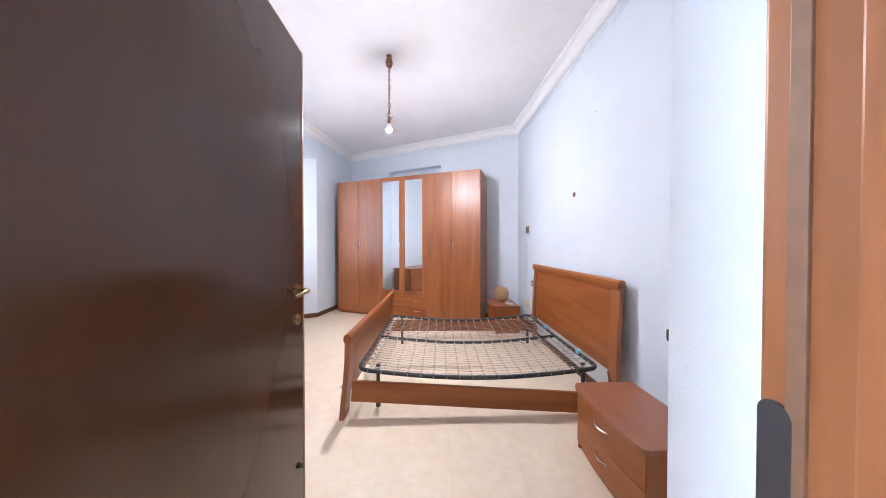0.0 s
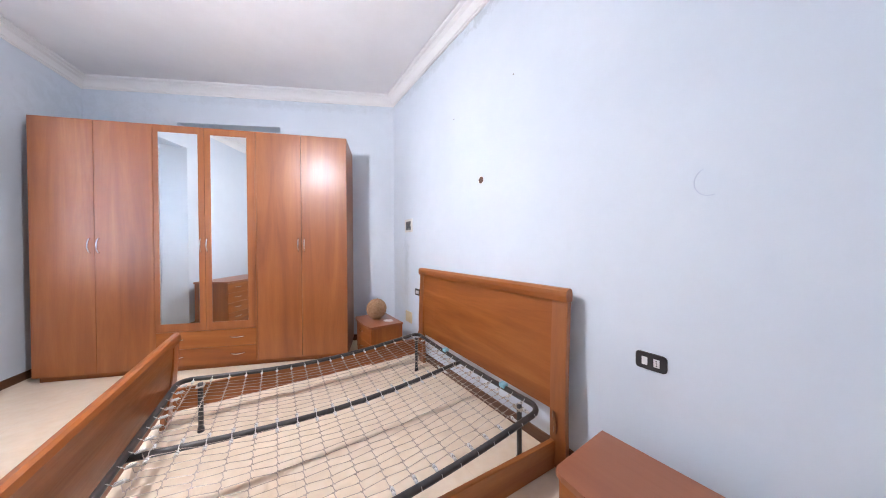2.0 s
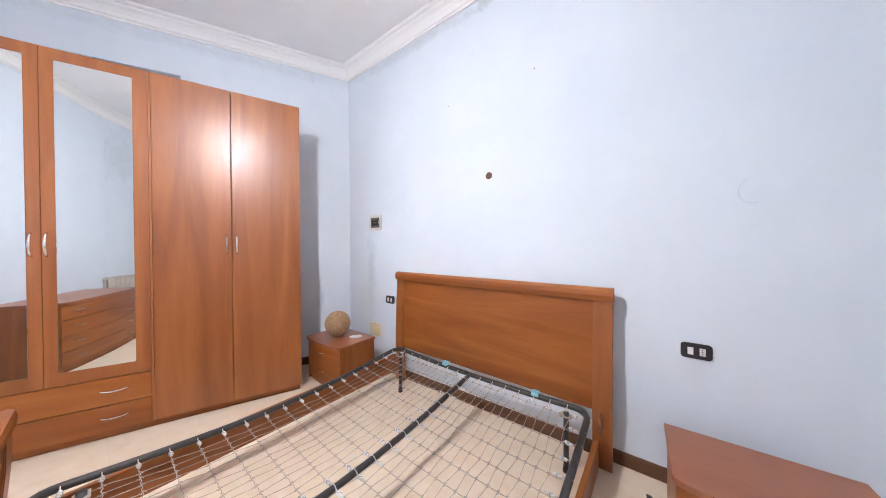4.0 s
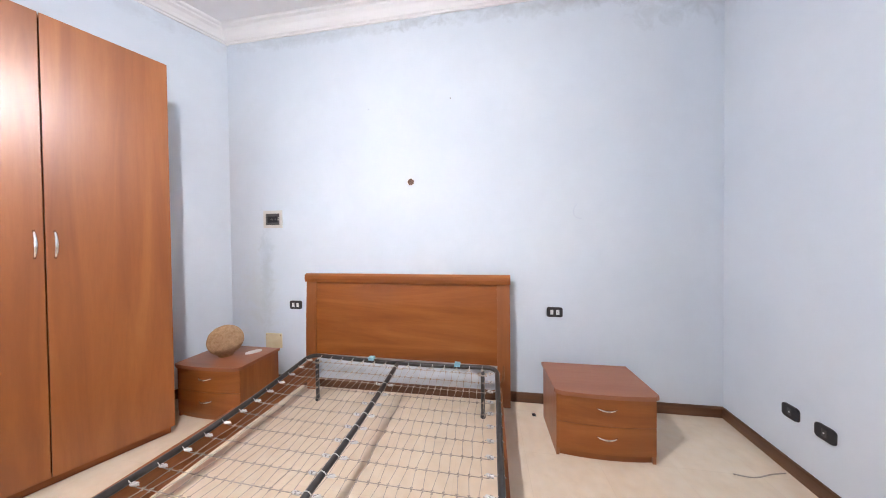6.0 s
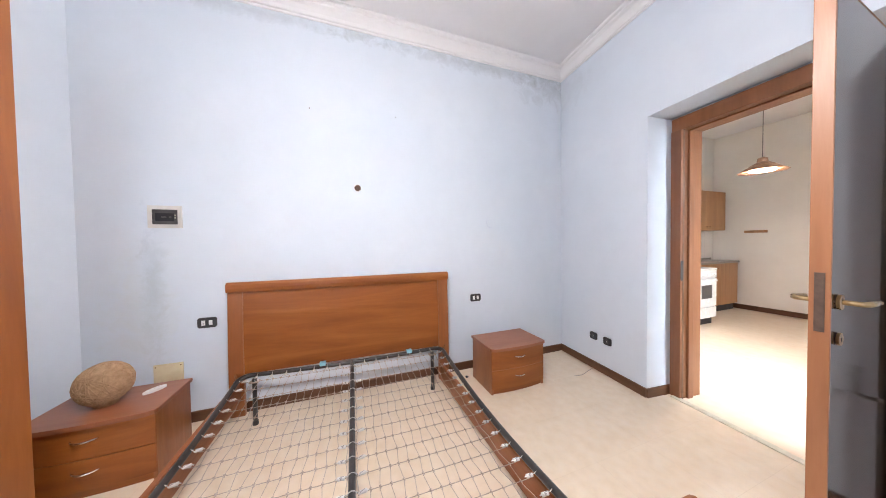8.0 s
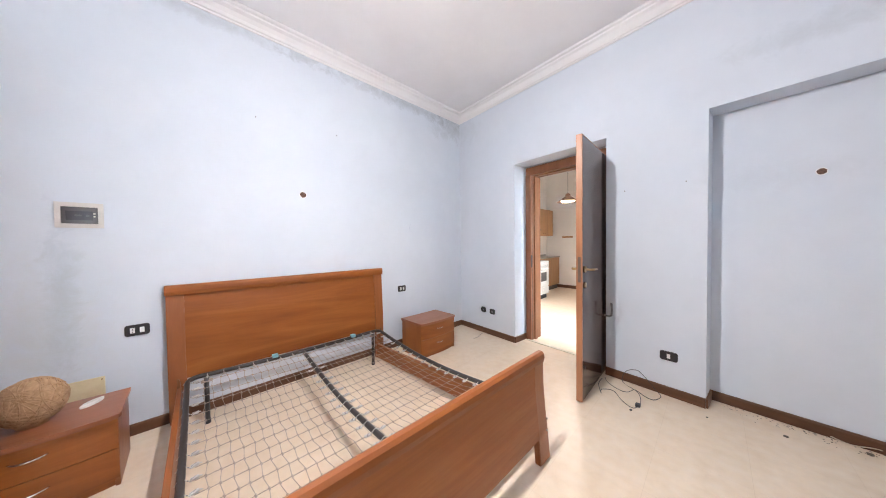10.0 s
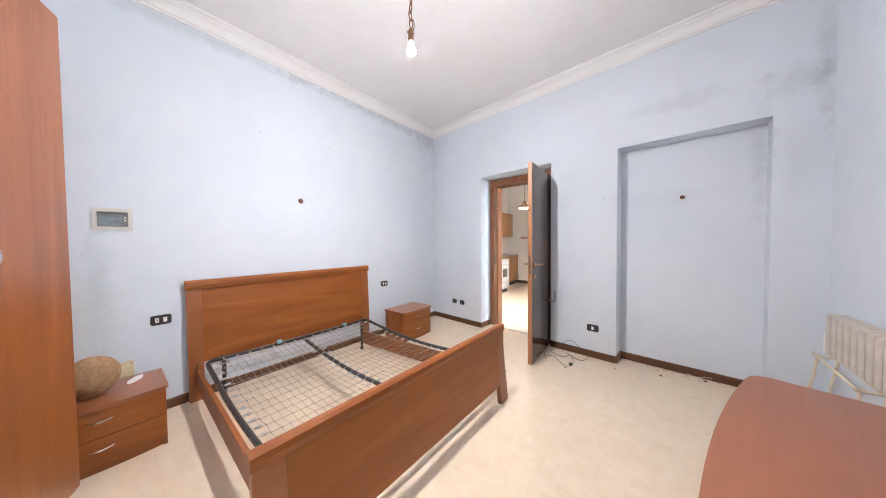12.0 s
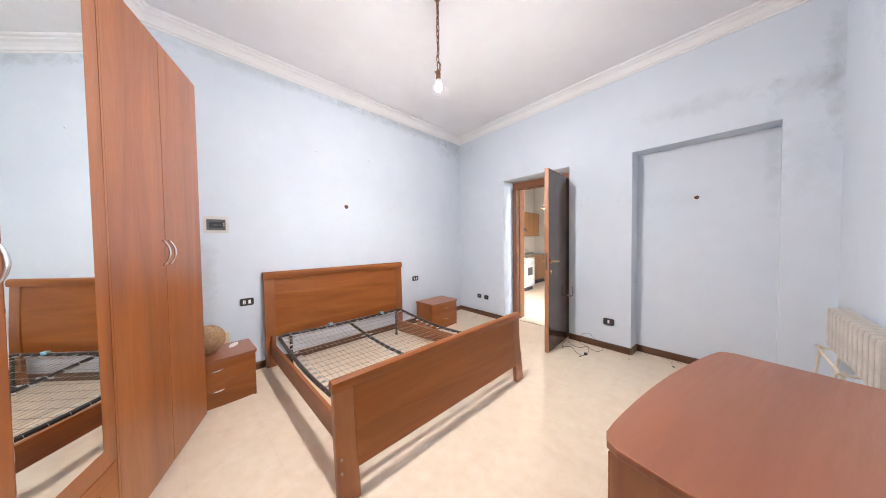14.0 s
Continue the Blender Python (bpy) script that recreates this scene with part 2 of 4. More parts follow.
# ---- mesh helpers ----
def finish(name, bm, mat, smooth=False):
    me = bpy.data.meshes.new(name)
    if smooth:
        for f in bm.faces:
            f.smooth = True
    bm.normal_update()
    bm.to_mesh(me)
    bm.free()
    for m in (mat if isinstance(mat, (list, tuple)) else [mat]):
        me.materials.append(m)
    return me


def part(name, bm, mat, parent=None, label="", m=None, smooth=False):
    """One mesh object, from a bmesh or from mesh data, under a thing or a part."""
    me = bm if isinstance(bm, bpy.types.Mesh) else finish(name, bm, mat, smooth)
    ob = new(name, me)
    ob.parent = parent
    if m is not None:
        ob.matrix_local = m
    return tagged(ob, label)


def thing(name, m, label, category, group=""):
    ob = new(name)
    ob.empty_display_size = 0.1
    ob.matrix_world = m
    return tagged(ob, label, category, group)


def box(a, b, bevel=0.0, seg=2, bm=None):
    out = bm or bmesh.new()
    lo, hi = [min(p, q) for p, q in zip(a, b)], [max(p, q) for p, q in zip(a, b)]
    vs = bmesh.ops.create_cube(out, size=1)["verts"]
    for v in vs:
        v.co = [l + (c + 0.5) * (h - l) for c, l, h in zip(v.co, lo, hi)]
    if bevel:
        es = list({e for v in vs for e in v.link_edges})
        bmesh.ops.bevel(out, geom=es, offset=bevel, segments=seg, affect="EDGES", profile=0.6)
    return out


def prism(outline, z0, z1, bevel=0.0, bm=None):
    """An upright prism over a plan outline (counter-clockwise)."""
    out = bm or bmesh.new()
    low = [out.verts.new((x, y, z0)) for x, y in outline]
    top = [out.verts.new((x, y, z1)) for x, y in outline]
    n = len(outline)
    caps = [out.faces.new(low[::-1]), out.faces.new(top)]
    for i in range(n):
        out.faces.new((low[i], low[(i + 1) % n], top[(i + 1) % n], top[i]))
    if bevel:
        bmesh.ops.bevel(out, geom=[e for f in caps for e in f.edges], offset=bevel, segments=2, affect="EDGES", profile=0.6)
    return out


def tube(points, r, n=8, closed=False, bm=None, caps=True):
    """A round bar along points; r is a number or one for each point."""
    out = bm or bmesh.new()
    ps = [Vector(p) for p in points]
    rings = []
    up = None
    for i, p in enumerate(ps):
        a = ps[i - 1] if (i or closed) else p
        b = ps[(i + 1) % len(ps)] if (i < len(ps) - 1 or closed) else p
        d = (b - a).normalized()
        if up is None:
            up = d.orthogonal().normalized()
        up = (up - d * up.dot(d)).normalized()
        side = d.cross(up)
        rr = r[i] if isinstance(r, (list, tuple)) else r
        rings.append([out.verts.new(p + rr * (math.cos(2 * math.pi * k / n) * up + math.sin(2 * math.pi * k / n) * side)) for k in range(n)])
    pairs = list(zip(rings, rings[1:])) + ([(rings[-1], rings[0])] if closed else [])
    for a, b in pairs:
        for k in range(n):
            out.faces.new((a[k], a[(k + 1) % n], b[(k + 1) % n], b[k]))
    if caps and not closed:
        out.faces.new(rings[0][::-1])
        out.faces.new(rings[-1])
    return out


def lathe(profile, n=24, bm=None):
    """A turned body about z from (radius, height) pairs."""
    out = bm or bmesh.new()
    rings = [[out.verts.new((max(r, 1e-4) * math.cos(2 * math.pi * k / n), max(r, 1e-4) * math.sin(2 * math.pi * k / n), z)) for k in range(n)] for r, z in profile]
    for a, b in zip(rings, rings[1:]):
        for k in range(n):
            out.faces.new((a[k], a[(k + 1) % n], b[(k + 1) % n], b[k]))
    out.faces.new(rings[0][::-1])
    out.faces.new(rings[-1])
    return out


def cells(us, vs, zs, solid):
    """A block wall as one closed skin over a grid of cells: openings and recesses are the cells left out."""
    bm, made = bmesh.new(), {}

    def vert(i, j, k):
        if (i, j, k) not in made:
            made[i, j, k] = bm.verts.new((us[i], vs[j], zs[k]))
        return made[i, j, k]

    full = lambda i, j, k: 0 <= i < len(us) - 1 and 0 <= j < len(vs) - 1 and 0 <= k < len(zs) - 1 and solid(
        (us[i] + us[i + 1]) / 2, (vs[j] + vs[j + 1]) / 2, (zs[k] + zs[k + 1]) / 2)
    for i in range(len(us) - 1):
        for j in range(len(vs) - 1):
            for k in range(len(zs) - 1):
                if not full(i, j, k):
                    continue
                for d, quad in (((1, 0, 0), ((1, 0, 0), (1, 1, 0), (1, 1, 1), (1, 0, 1))), ((-1, 0, 0), ((0, 0, 0), (0, 0, 1), (0, 1, 1), (0, 1, 0))),
                                ((0, 1, 0), ((0, 1, 0), (0, 1, 1), (1, 1, 1), (1, 1, 0))), ((0, -1, 0), ((0, 0, 0), (1, 0, 0), (1, 0, 1), (0, 0, 1))),
                                ((0, 0, 1), ((0, 0, 1), (1, 0, 1), (1, 1, 1), (0, 1, 1))), ((0, 0, -1), ((0, 0, 0), (0, 1, 0), (1, 1, 0), (1, 0, 0)))):
                    if not full(i + d[0], j + d[1], k + d[2]):
                        bm.faces.new([vert(i + a, j + b, k + c) for a, b, c in quad])
    return bm


def structure(name, bm, mat, m=None, label="", category="", parent=None):
    ob = part(name, bm, mat, parent)
    if m is not None:
        ob.matrix_world = m
    return tagged(ob, label, category, kind="structure")


# ---- the shell: a room with no two walls square ----
H = 3.218
NE, NW, WB, SW, SE = Vector((0, 4.0)), Vector((-3.22, 5.60)), Vector((-3.98, 1.55)), Vector((-4.02, 0.402)), Vector((0, 0))
AX_E = pose(0, 0, 0, 0, 0, 90)                                               # x runs north
AX_S = pose(0, 0, 0, 0, 0, math.degrees(math.atan2(-0.402, 4.02)))           # x runs east, minus x west
AX_N = pose(0, 4.0, 0, 0, 0, math.degrees(math.atan2(1.60, -3.22)))         # x runs from NE to NW
AX_W = pose(-3.22, 5.60, 0, 0, 0, math.degrees(math.atan2(-4.05, -0.76)))    # x runs from NW to the bend
AX_V = pose(-3.98, 1.55, 0, 0, 0, math.degrees(math.atan2(-1.148, -0.04)))   # x runs from the bend to SW
LN, LW, LV, LS = (NW - NE).length, (WB - NW).length, (SW - WB).length, (SW - SE).length

floor = structure("floor", prism([(-4.6, -4.6), (1.0, -4.6), (1.0, 6.2), (-4.6, 6.2)], -0.12, 0.0), M_FLOOR, None, "polished mottled beige marble floor", "floor")
ceiling = structure("ceiling", prism([(-4.6, -4.6), (1.0, -4.6), (1.0, 6.2), (-4.6, 6.2)], H, H + 0.15), M_CEIL, None, "plain white painted plaster ceiling", "ceiling")

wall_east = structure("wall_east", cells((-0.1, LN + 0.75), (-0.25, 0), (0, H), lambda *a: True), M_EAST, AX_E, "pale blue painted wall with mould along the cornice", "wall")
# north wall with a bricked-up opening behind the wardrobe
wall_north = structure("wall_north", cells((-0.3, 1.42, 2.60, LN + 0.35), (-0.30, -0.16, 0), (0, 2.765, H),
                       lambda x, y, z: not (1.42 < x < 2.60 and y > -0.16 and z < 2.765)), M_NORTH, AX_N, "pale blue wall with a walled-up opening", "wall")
# west wall with the french window
WX0, WX1, WD = 1.256, 2.59, 0.24
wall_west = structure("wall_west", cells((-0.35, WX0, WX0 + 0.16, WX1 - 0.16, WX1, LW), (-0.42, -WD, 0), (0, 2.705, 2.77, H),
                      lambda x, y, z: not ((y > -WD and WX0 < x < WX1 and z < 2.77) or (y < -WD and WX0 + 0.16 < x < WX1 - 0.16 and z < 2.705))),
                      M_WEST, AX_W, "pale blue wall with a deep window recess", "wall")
structure("wall_west_end", cells((0, LV + 0.4), (-0.42, 0), (0, H), lambda *a: True), M_WEST, AX_V, "pale blue wall behind the radiator", "wall")
for sx, x0 in ((1, WX0), (-1, WX1)):
    tri = [(x0, -0.001), (x0, -WD), (x0 + sx * 0.159, -WD)]
    structure("window_reveal", prism(tri if sx > 0 else tri[::-1], 0, 2.769), M_WEST, AX_W, "splayed blue plaster window reveal", "wall")
# south wall: the door's recess and a shallow niche
DX0, DX1, DT, DD, TH = -2.056, -1.005, 2.258, 0.25, 0.44
NX0, NX1, NT, ND = -3.765, -2.745, 2.255, 0.20
wall_south = structure("wall_south", cells((-LS - 0.5, NX0, NX1, DX0, DX0 + 0.010, DX1 - 0.012, DX1, 0.9), (-TH, -DD, -ND, 0), (0, 2.245, DT, H),
                       lambda x, y, z: not ((DX0 < x < DX1 and y > -DD and z < DT) or (DX0 + 0.010 < x < DX1 - 0.012 and z < 2.245)
                                            or (NX0 < x < NX1 and y > -ND and z < NT))), M_SOUTH, AX_S, "pale blue wall with a doorway and a plain niche", "wall")


def offset_quad(d):
    """The room's plan drawn in by d."""
    corners, out = [SE, NE, NW, WB, SW], []
    for i, c in enumerate(corners):
        e0, e1 = (c - corners[i - 1]).normalized(), (corners[(i + 1) % 5] - c).normalized()
        n0, n1 = Vector((-e0.y, e0.x)), Vector((-e1.y, e1.x))
        k = d / (1 + n0.dot(n1))
        out.append(c + k * (n0 + n1))
    return out


def cornice():
    bm = bmesh.new()
    prof = [(0.0, 3.072), (0.012, 3.072), (0.014, 3.086), (0.026, 3.090), (0.036, 3.112), (0.058, 3.138), (0.084, 3.150), (0.088, 3.162), (0.112, 3.166), (0.118, 3.174), (0.118, 3.184)]
    loops = [[bm.verts.new((p.x, p.y, z - 3.185 + H)) for p in offset_quad(d)] for d, z in prof]
    for a, b in zip(loops, loops[1:]):
        for i in range(5):
            bm.faces.new((a[i], a[(i + 1) % 5], b[(i + 1) % 5], b[i]))
    bmesh.ops.reverse_faces(bm, faces=bm.faces[:])
    return bm


structure("cornice", cornice(), M_PLASTER, None, "white moulded plaster cornice round the room", "cornice")


def skirting(ax, x0, x1, y=0.0):
    bm = bmesh.new()
    prof = [(y - 0.001, 0.0), (y + 0.013, 0.0), (y + 0.013, 0.062), (y + 0.009, 0.072), (y - 0.001, 0.075)]
    ends = [[bm.verts.new((x, p, z)) for p, z in prof] for x in (x0, x1)]
    for i in range(5):
        bm.faces.new((ends[0][i], ends[0][(i + 1) % 5], ends[1][(i + 1) % 5], ends[1][i]))
    bm.faces.new(ends[0][::-1])
    bm.faces.new(ends[1])
    return structure("baseboard", bm, M_SKIRT, ax, "dark brown wooden skirting board", "baseboard")


skirting(AX_E, 0.0, 4.0)
skirting(AX_S, DX1, -0.014)
skirting(AX_S, NX1, DX0)
skirting(AX_S, NX0, NX1, -ND)
skirting(AX_S, -LS + 0.014, NX0)
skirting(AX_N, 0.014, 1.42)
skirting(AX_N, 2.60, LN)
skirting(AX_W, 0.014, WX0)
skirting(AX_W, WX1, LW)
skirting(AX_V, 0.0, LV)
# short returns into the recesses
for x, y0, turn in ((DX1, -DD, 90), (NX1, -ND, 90), (NX0, 0.0, -90)):
    skirting(AX_S @ pose(x, y0, 0, 0, 0, turn), 0.0, DD if x == DX1 else ND)
_r = math.degrees(math.atan2(-WD, 0.16))
skirting(AX_W @ pose(WX0, 0, 0, 0, 0, _r), 0.0, 0.285)

# ---- doorway ----
def door_frame():
    t = thing("door_1", AX_S, "walnut-brown wooden door frame with an open dark leaf", "door")
    t["kind"] = "structure"
    x0, x1, y0, y1, top, w = DX0 + 0.012, DX1 - 0.014, -TH, -DD + 0.004, 2.243, 0.075
    for xa, xb, nm in ((x0, x0 + w, "jamb"), (x1 - w, x1, "jamb")):
        part(nm, box((xa, y0 - 0.012, 0), (xb, y1 + 0.020, top - 0.10), 0.004), M_JAMB, t)
    part("head", box((x0, y0 - 0.012, top - 0.10), (x1, y1 + 0.012, top), 0.004), M_JAMB, t)
    # stop bead and architrave steps
    part("stop", box((x1 - w - 0.016, -0.35, 0), (x1 - w, -0.298, top - 0.10), 0.002), M_JAMB, t)
    part("stop", box((x0 + w, -0.35, 0), (x0 + w + 0.012, -0.298, top - 0.10), 0.002), M_JAMB, t)
    part("stop", box((x0 + w, -0.35, top - 0.112), (x1 - w, -0.298, top - 0.10), 0.002), M_JAMB, t)
    plate = [(0.0135 * math.cos(a), math.copysign(0.068, math.sin(a)) + 0.0135 * math.sin(a)) for a in [2 * math.pi * (k + 0.5) / 20 for k in range(20)]]
    pl = part("striker_plate", prism(plate, 0.0, 0.003, 0.0008), M_BLACK, t, "dark rounded striker plate", pose(x1 - w - 0.0032, -0.2405, 1.032, 0, 90, 0) @ pose(0, 0, 0, 0, 0, 90))
    part("latch_hole", box((-0.006, -0.03, 0.0031), (0.006, 0.03, 0.0036)), M_BLACK, pl)
    part("seal", box((x1 - w - 0.003, -0.262, 0), (x1 - w + 0.001, -0.248, top - 0.10), 0.001), M_SEAL, t, "brown rubber door seal")
    for z in (0.28, 1.05, 1.85):
        part("hinge", tube([(x0 + w + 0.004, -0.236, z - 0.04), (x0 + w + 0.004, -0.236, z + 0.04)], 0.007, 10), M_BRASS, t, "brass barrel hinge", smooth=True)
    return x0 + w, x1 - w


HX, FX = door_frame()
structure("threshold", box((HX - 0.05, -0.245, 0.0), (FX + 0.05, -0.195, 0.007), 0.002), M_STONE, AX_S, "pale stone threshold strip in the doorway", "threshold")


def lever(parent, side):
    """A brass lever and keyhole on one face of the leaf; side is 1 or -1."""
    y = 0.045 if side > 0 else 0.0
    h = part("handle", tube([(0.0, y, 0), (0.0, y + side * 0.045, 0), (-0.02, y + side * 0.055, 0), (-0.12, y + side * 0.055, -0.004)], [0.009, 0.009, 0.010, 0.007], 10),
             M_BRASS, parent, "brass lever handle", pose(0.835, 0, 1.048), True)
    part("rosette", tube([(0, y, 0), (0, y + side * 0.008, 0)], 0.026, 18), M_BRASS, h, "round brass rosette", None, False)
    k = part("keyhole", tube([(0, y, 0), (0, y + side * 0.007, 0)], 0.022, 18), M_BRASS, parent, "brass keyhole rosette", pose(0.835, 0, 0.922))
    part("key_slot", box((-0.003, y + side * 0.0072, -0.009), (0.003, y + side * 0.0082, 0.006)), M_BLACK, k)


# the leaf hangs on the west jamb, open square into the room
_h = AX_S @ Vector((HX + 0.006, -0.228, 0))
_turn = math.degrees(math.atan2(0.885 - _h.y, -2.006 - _h.x))
leaf = thing("door_leaf", pose(_h.x, _h.y, 0.012, 0, 0, _turn), "dark brown laminate door leaf standing wide open", "door")
part("panel", box((0.0, 0.002, 0.0), (0.895, 0.043, 2.100), 0.0015), M_LEAF, leaf)
part("edging", box((0.895, 0.0, 0.0), (0.906, 0.045, 2.105), 0.002), M_RIM, leaf, "lighter orange-brown edging")
part("edging", box((0.0, 0.001, 2.100), (0.895, 0.044, 2.105), 0.001), M_RIM, leaf)
part("lock_plate", box((0.9062, 0.012, 0.95), (0.9085, 0.034, 1.15), 0.0008), M_PLATE, leaf, "dull metal lock plate")
part("door_stop_peg", tube([(0.86, 0.002, 0.27), (0.86, -0.012, 0.27)], 0.011, 12), M_BLACK, leaf)
part("door_stop_peg", tube([(0.86, 0.043, 0.27), (0.86, 0.055, 0.27)], 0.011, 12), M_BLACK, leaf)
lever(leaf, 1)
lever(leaf, -1)


# ---- french window with sheer curtains ----
def french_window():
    t = thing("window_1", AX_W, "white lacquered french window with sheer curtains", "window")
    t["kind"] = "structure"
    x0, x1, y0, y1, top = WX0 + 0.162, WX1 - 0.162, -0.33, -0.255, 2.70
    part("window_frame", box((x0, y0, 0), (x0 + 0.05, y1, top), 0.004), M_WHITEWOOD, t)
    part("window_frame", box((x1 - 0.05, y0, 0), (x1, y1, top), 0.004), M_WHITEWOOD, t)
    part("window_frame", box((x0 + 0.05, y0, top - 0.06), (x1 - 0.05, y1, top), 0.004), M_WHITEWOOD, t)
    part("window_sill", box((x0 + 0.05, y0 - 0.06, 0), (x1 - 0.05, y1, 0.03), 0.004), M_STONE, t)
    mid = (x0 + x1) / 2
    for a, b in ((x0 + 0.052, mid - 0.002), (mid + 0.002, x1 - 0.052)):
        s = part("sash", box((a, y0 + 0.012, 0.034), (a + 0.06, y1 - 0.012, top - 0.062), 0.005), M_WHITEWOOD, t)
        part("stile", box((b - 0.06, y0 + 0.012, 0.034), (b, y1 - 0.012, top - 0.062), 0.005), M_WHITEWOOD, s)
        for z0, z1 in ((0.034, 0.16), (top - 0.14, top - 0.062), (0.86, 0.92)):
            part("rail", box((a + 0.06, y0 + 0.014, z0), (b - 0.06, y1 - 0.014, z1), 0.004), M_WHITEWOOD, s)
        part("lower_panel", box((a + 0.06, -0.305, 0.16), (b - 0.06, -0.285, 0.86), 0.002), M_WHITEWOOD, s, "solid white lower panel")
        p = part("pane", box((a + 0.06, -0.295, 0.92), (b - 0.06, -0.291, top - 0.14)), M_GLASS, s)
        p.visible_shadow = False
    part("espagnolette", tube([(mid, y1 + 0.006, 0.3), (mid, y1 + 0.006, 2.35)], 0.007, 8), M_WHITE, t, "white espagnolette rod", smooth=True)
    part("window_handle", tube([(mid, y1 + 0.01, 1.08), (mid, y1 + 0.045, 1.08), (mid + 0.01, y1 + 0.05, 1.0)], 0.008, 8), M_WHITE, t, "white window handle", smooth=True)
    part("curtain_rail", box((x0 + 0.01, y1 + 0.004, 2.615), (x1 - 0.01, y1 + 0.026, 2.64), 0.003), M_WHITEWOOD, t, "slim white curtain rail")


french_window()


def sheer(x0, x1, z0, z1, seed):
    """A gathered sheer panel with soft folds and a scalloped lace hem."""
    rnd = random.Random(seed)
    bm, nx, nz = bmesh.new(), 72, 22
    ph = rnd.random() * 6
    grid = []
    for j in range(nz + 1):
        v = j / nz
        row = []
        for i in range(nx + 1):
            u = i / nx
            fold = math.sin(u * 34 + ph + 0.5 * math.sin(v * 3)) * 0.010 + math.sin(u * 13 + ph * 2 + v) * 0.006
            z = z1 + (z0 - z1) * v
            if j == nz:
                z += 0.012 * math.sin(u * 60)
            row.append(bm.verts.new((x0 + (x1 - x0) * u + 0.006 * math.sin(v * 5 + ph), -0.205 + fold * (0.45 + 0.75 * v), z)))
        grid.append(row)
    for j in range(nz):
        for i in range(nx):
            bm.faces.new((grid[j][i], grid[j + 1][i], grid[j + 1][i + 1], grid[j][i + 1]))
    return bm


for k, (a, b) in enumerate(((WX0 + 0.255, WX0 + 0.61), (WX0 + 0.725, WX1 - 0.255))):
    c = thing("curtain", AX_W, "white sheer curtain panel with a lace hem", "curtain", "sheer curtains at the window")
    part("cloth", sheer(a, b, 0.05, 2.612, k), M_SHEER, c, smooth=True)
    hem = tube([(a + (b - a) * i / 30, -0.203 + 0.008 * math.sin(i * 1.3), 0.058) for i in range(31)], 0.004, 6)
    part("hem", hem, M_WHITE, c, "stitched lace hem", smooth=True)
area_lamp("daylight_bedroom", AX_W @ pose((WX0 + WX1) / 2, -0.40, 1.76, 90, 0, 0) @ pose(0, 0, 0, 0, 180, 0), 0.95, 1.72, WINDOW, (0.80, 0.90, 1.0))
structure("backdrop", box((WX0 - 0.8, -1.30, -0.3), (WX1 + 0.8, -1.26, 3.6)), glow("overcast_daylight", (0.86, 0.93, 1.0), 1.0), AX_W, "bright overcast daylight outside", "backdrop")


# ---- bow handles, shared ----
def bow(length, rise, r):
    pts = []
    for i in range(13):
        s = i / 12 * 2 - 1
        pts.append((s * length / 2, rise * (1 - s * s) ** 0.75, -0.004 * (1 - s * s)))
    return finish("handle", tube(pts, [r * (0.75 + 0.35 * (1 - abs(i / 6 - 1))) for i in range(13)], 8), M_CHROME, True)


BOW_LONG, BOW_SHORT, BOW_TALL = bow(0.135, 0.024, 0.0048), bow(0.105, 0.022, 0.0046), bow(0.14, 0.030, 0.0062)


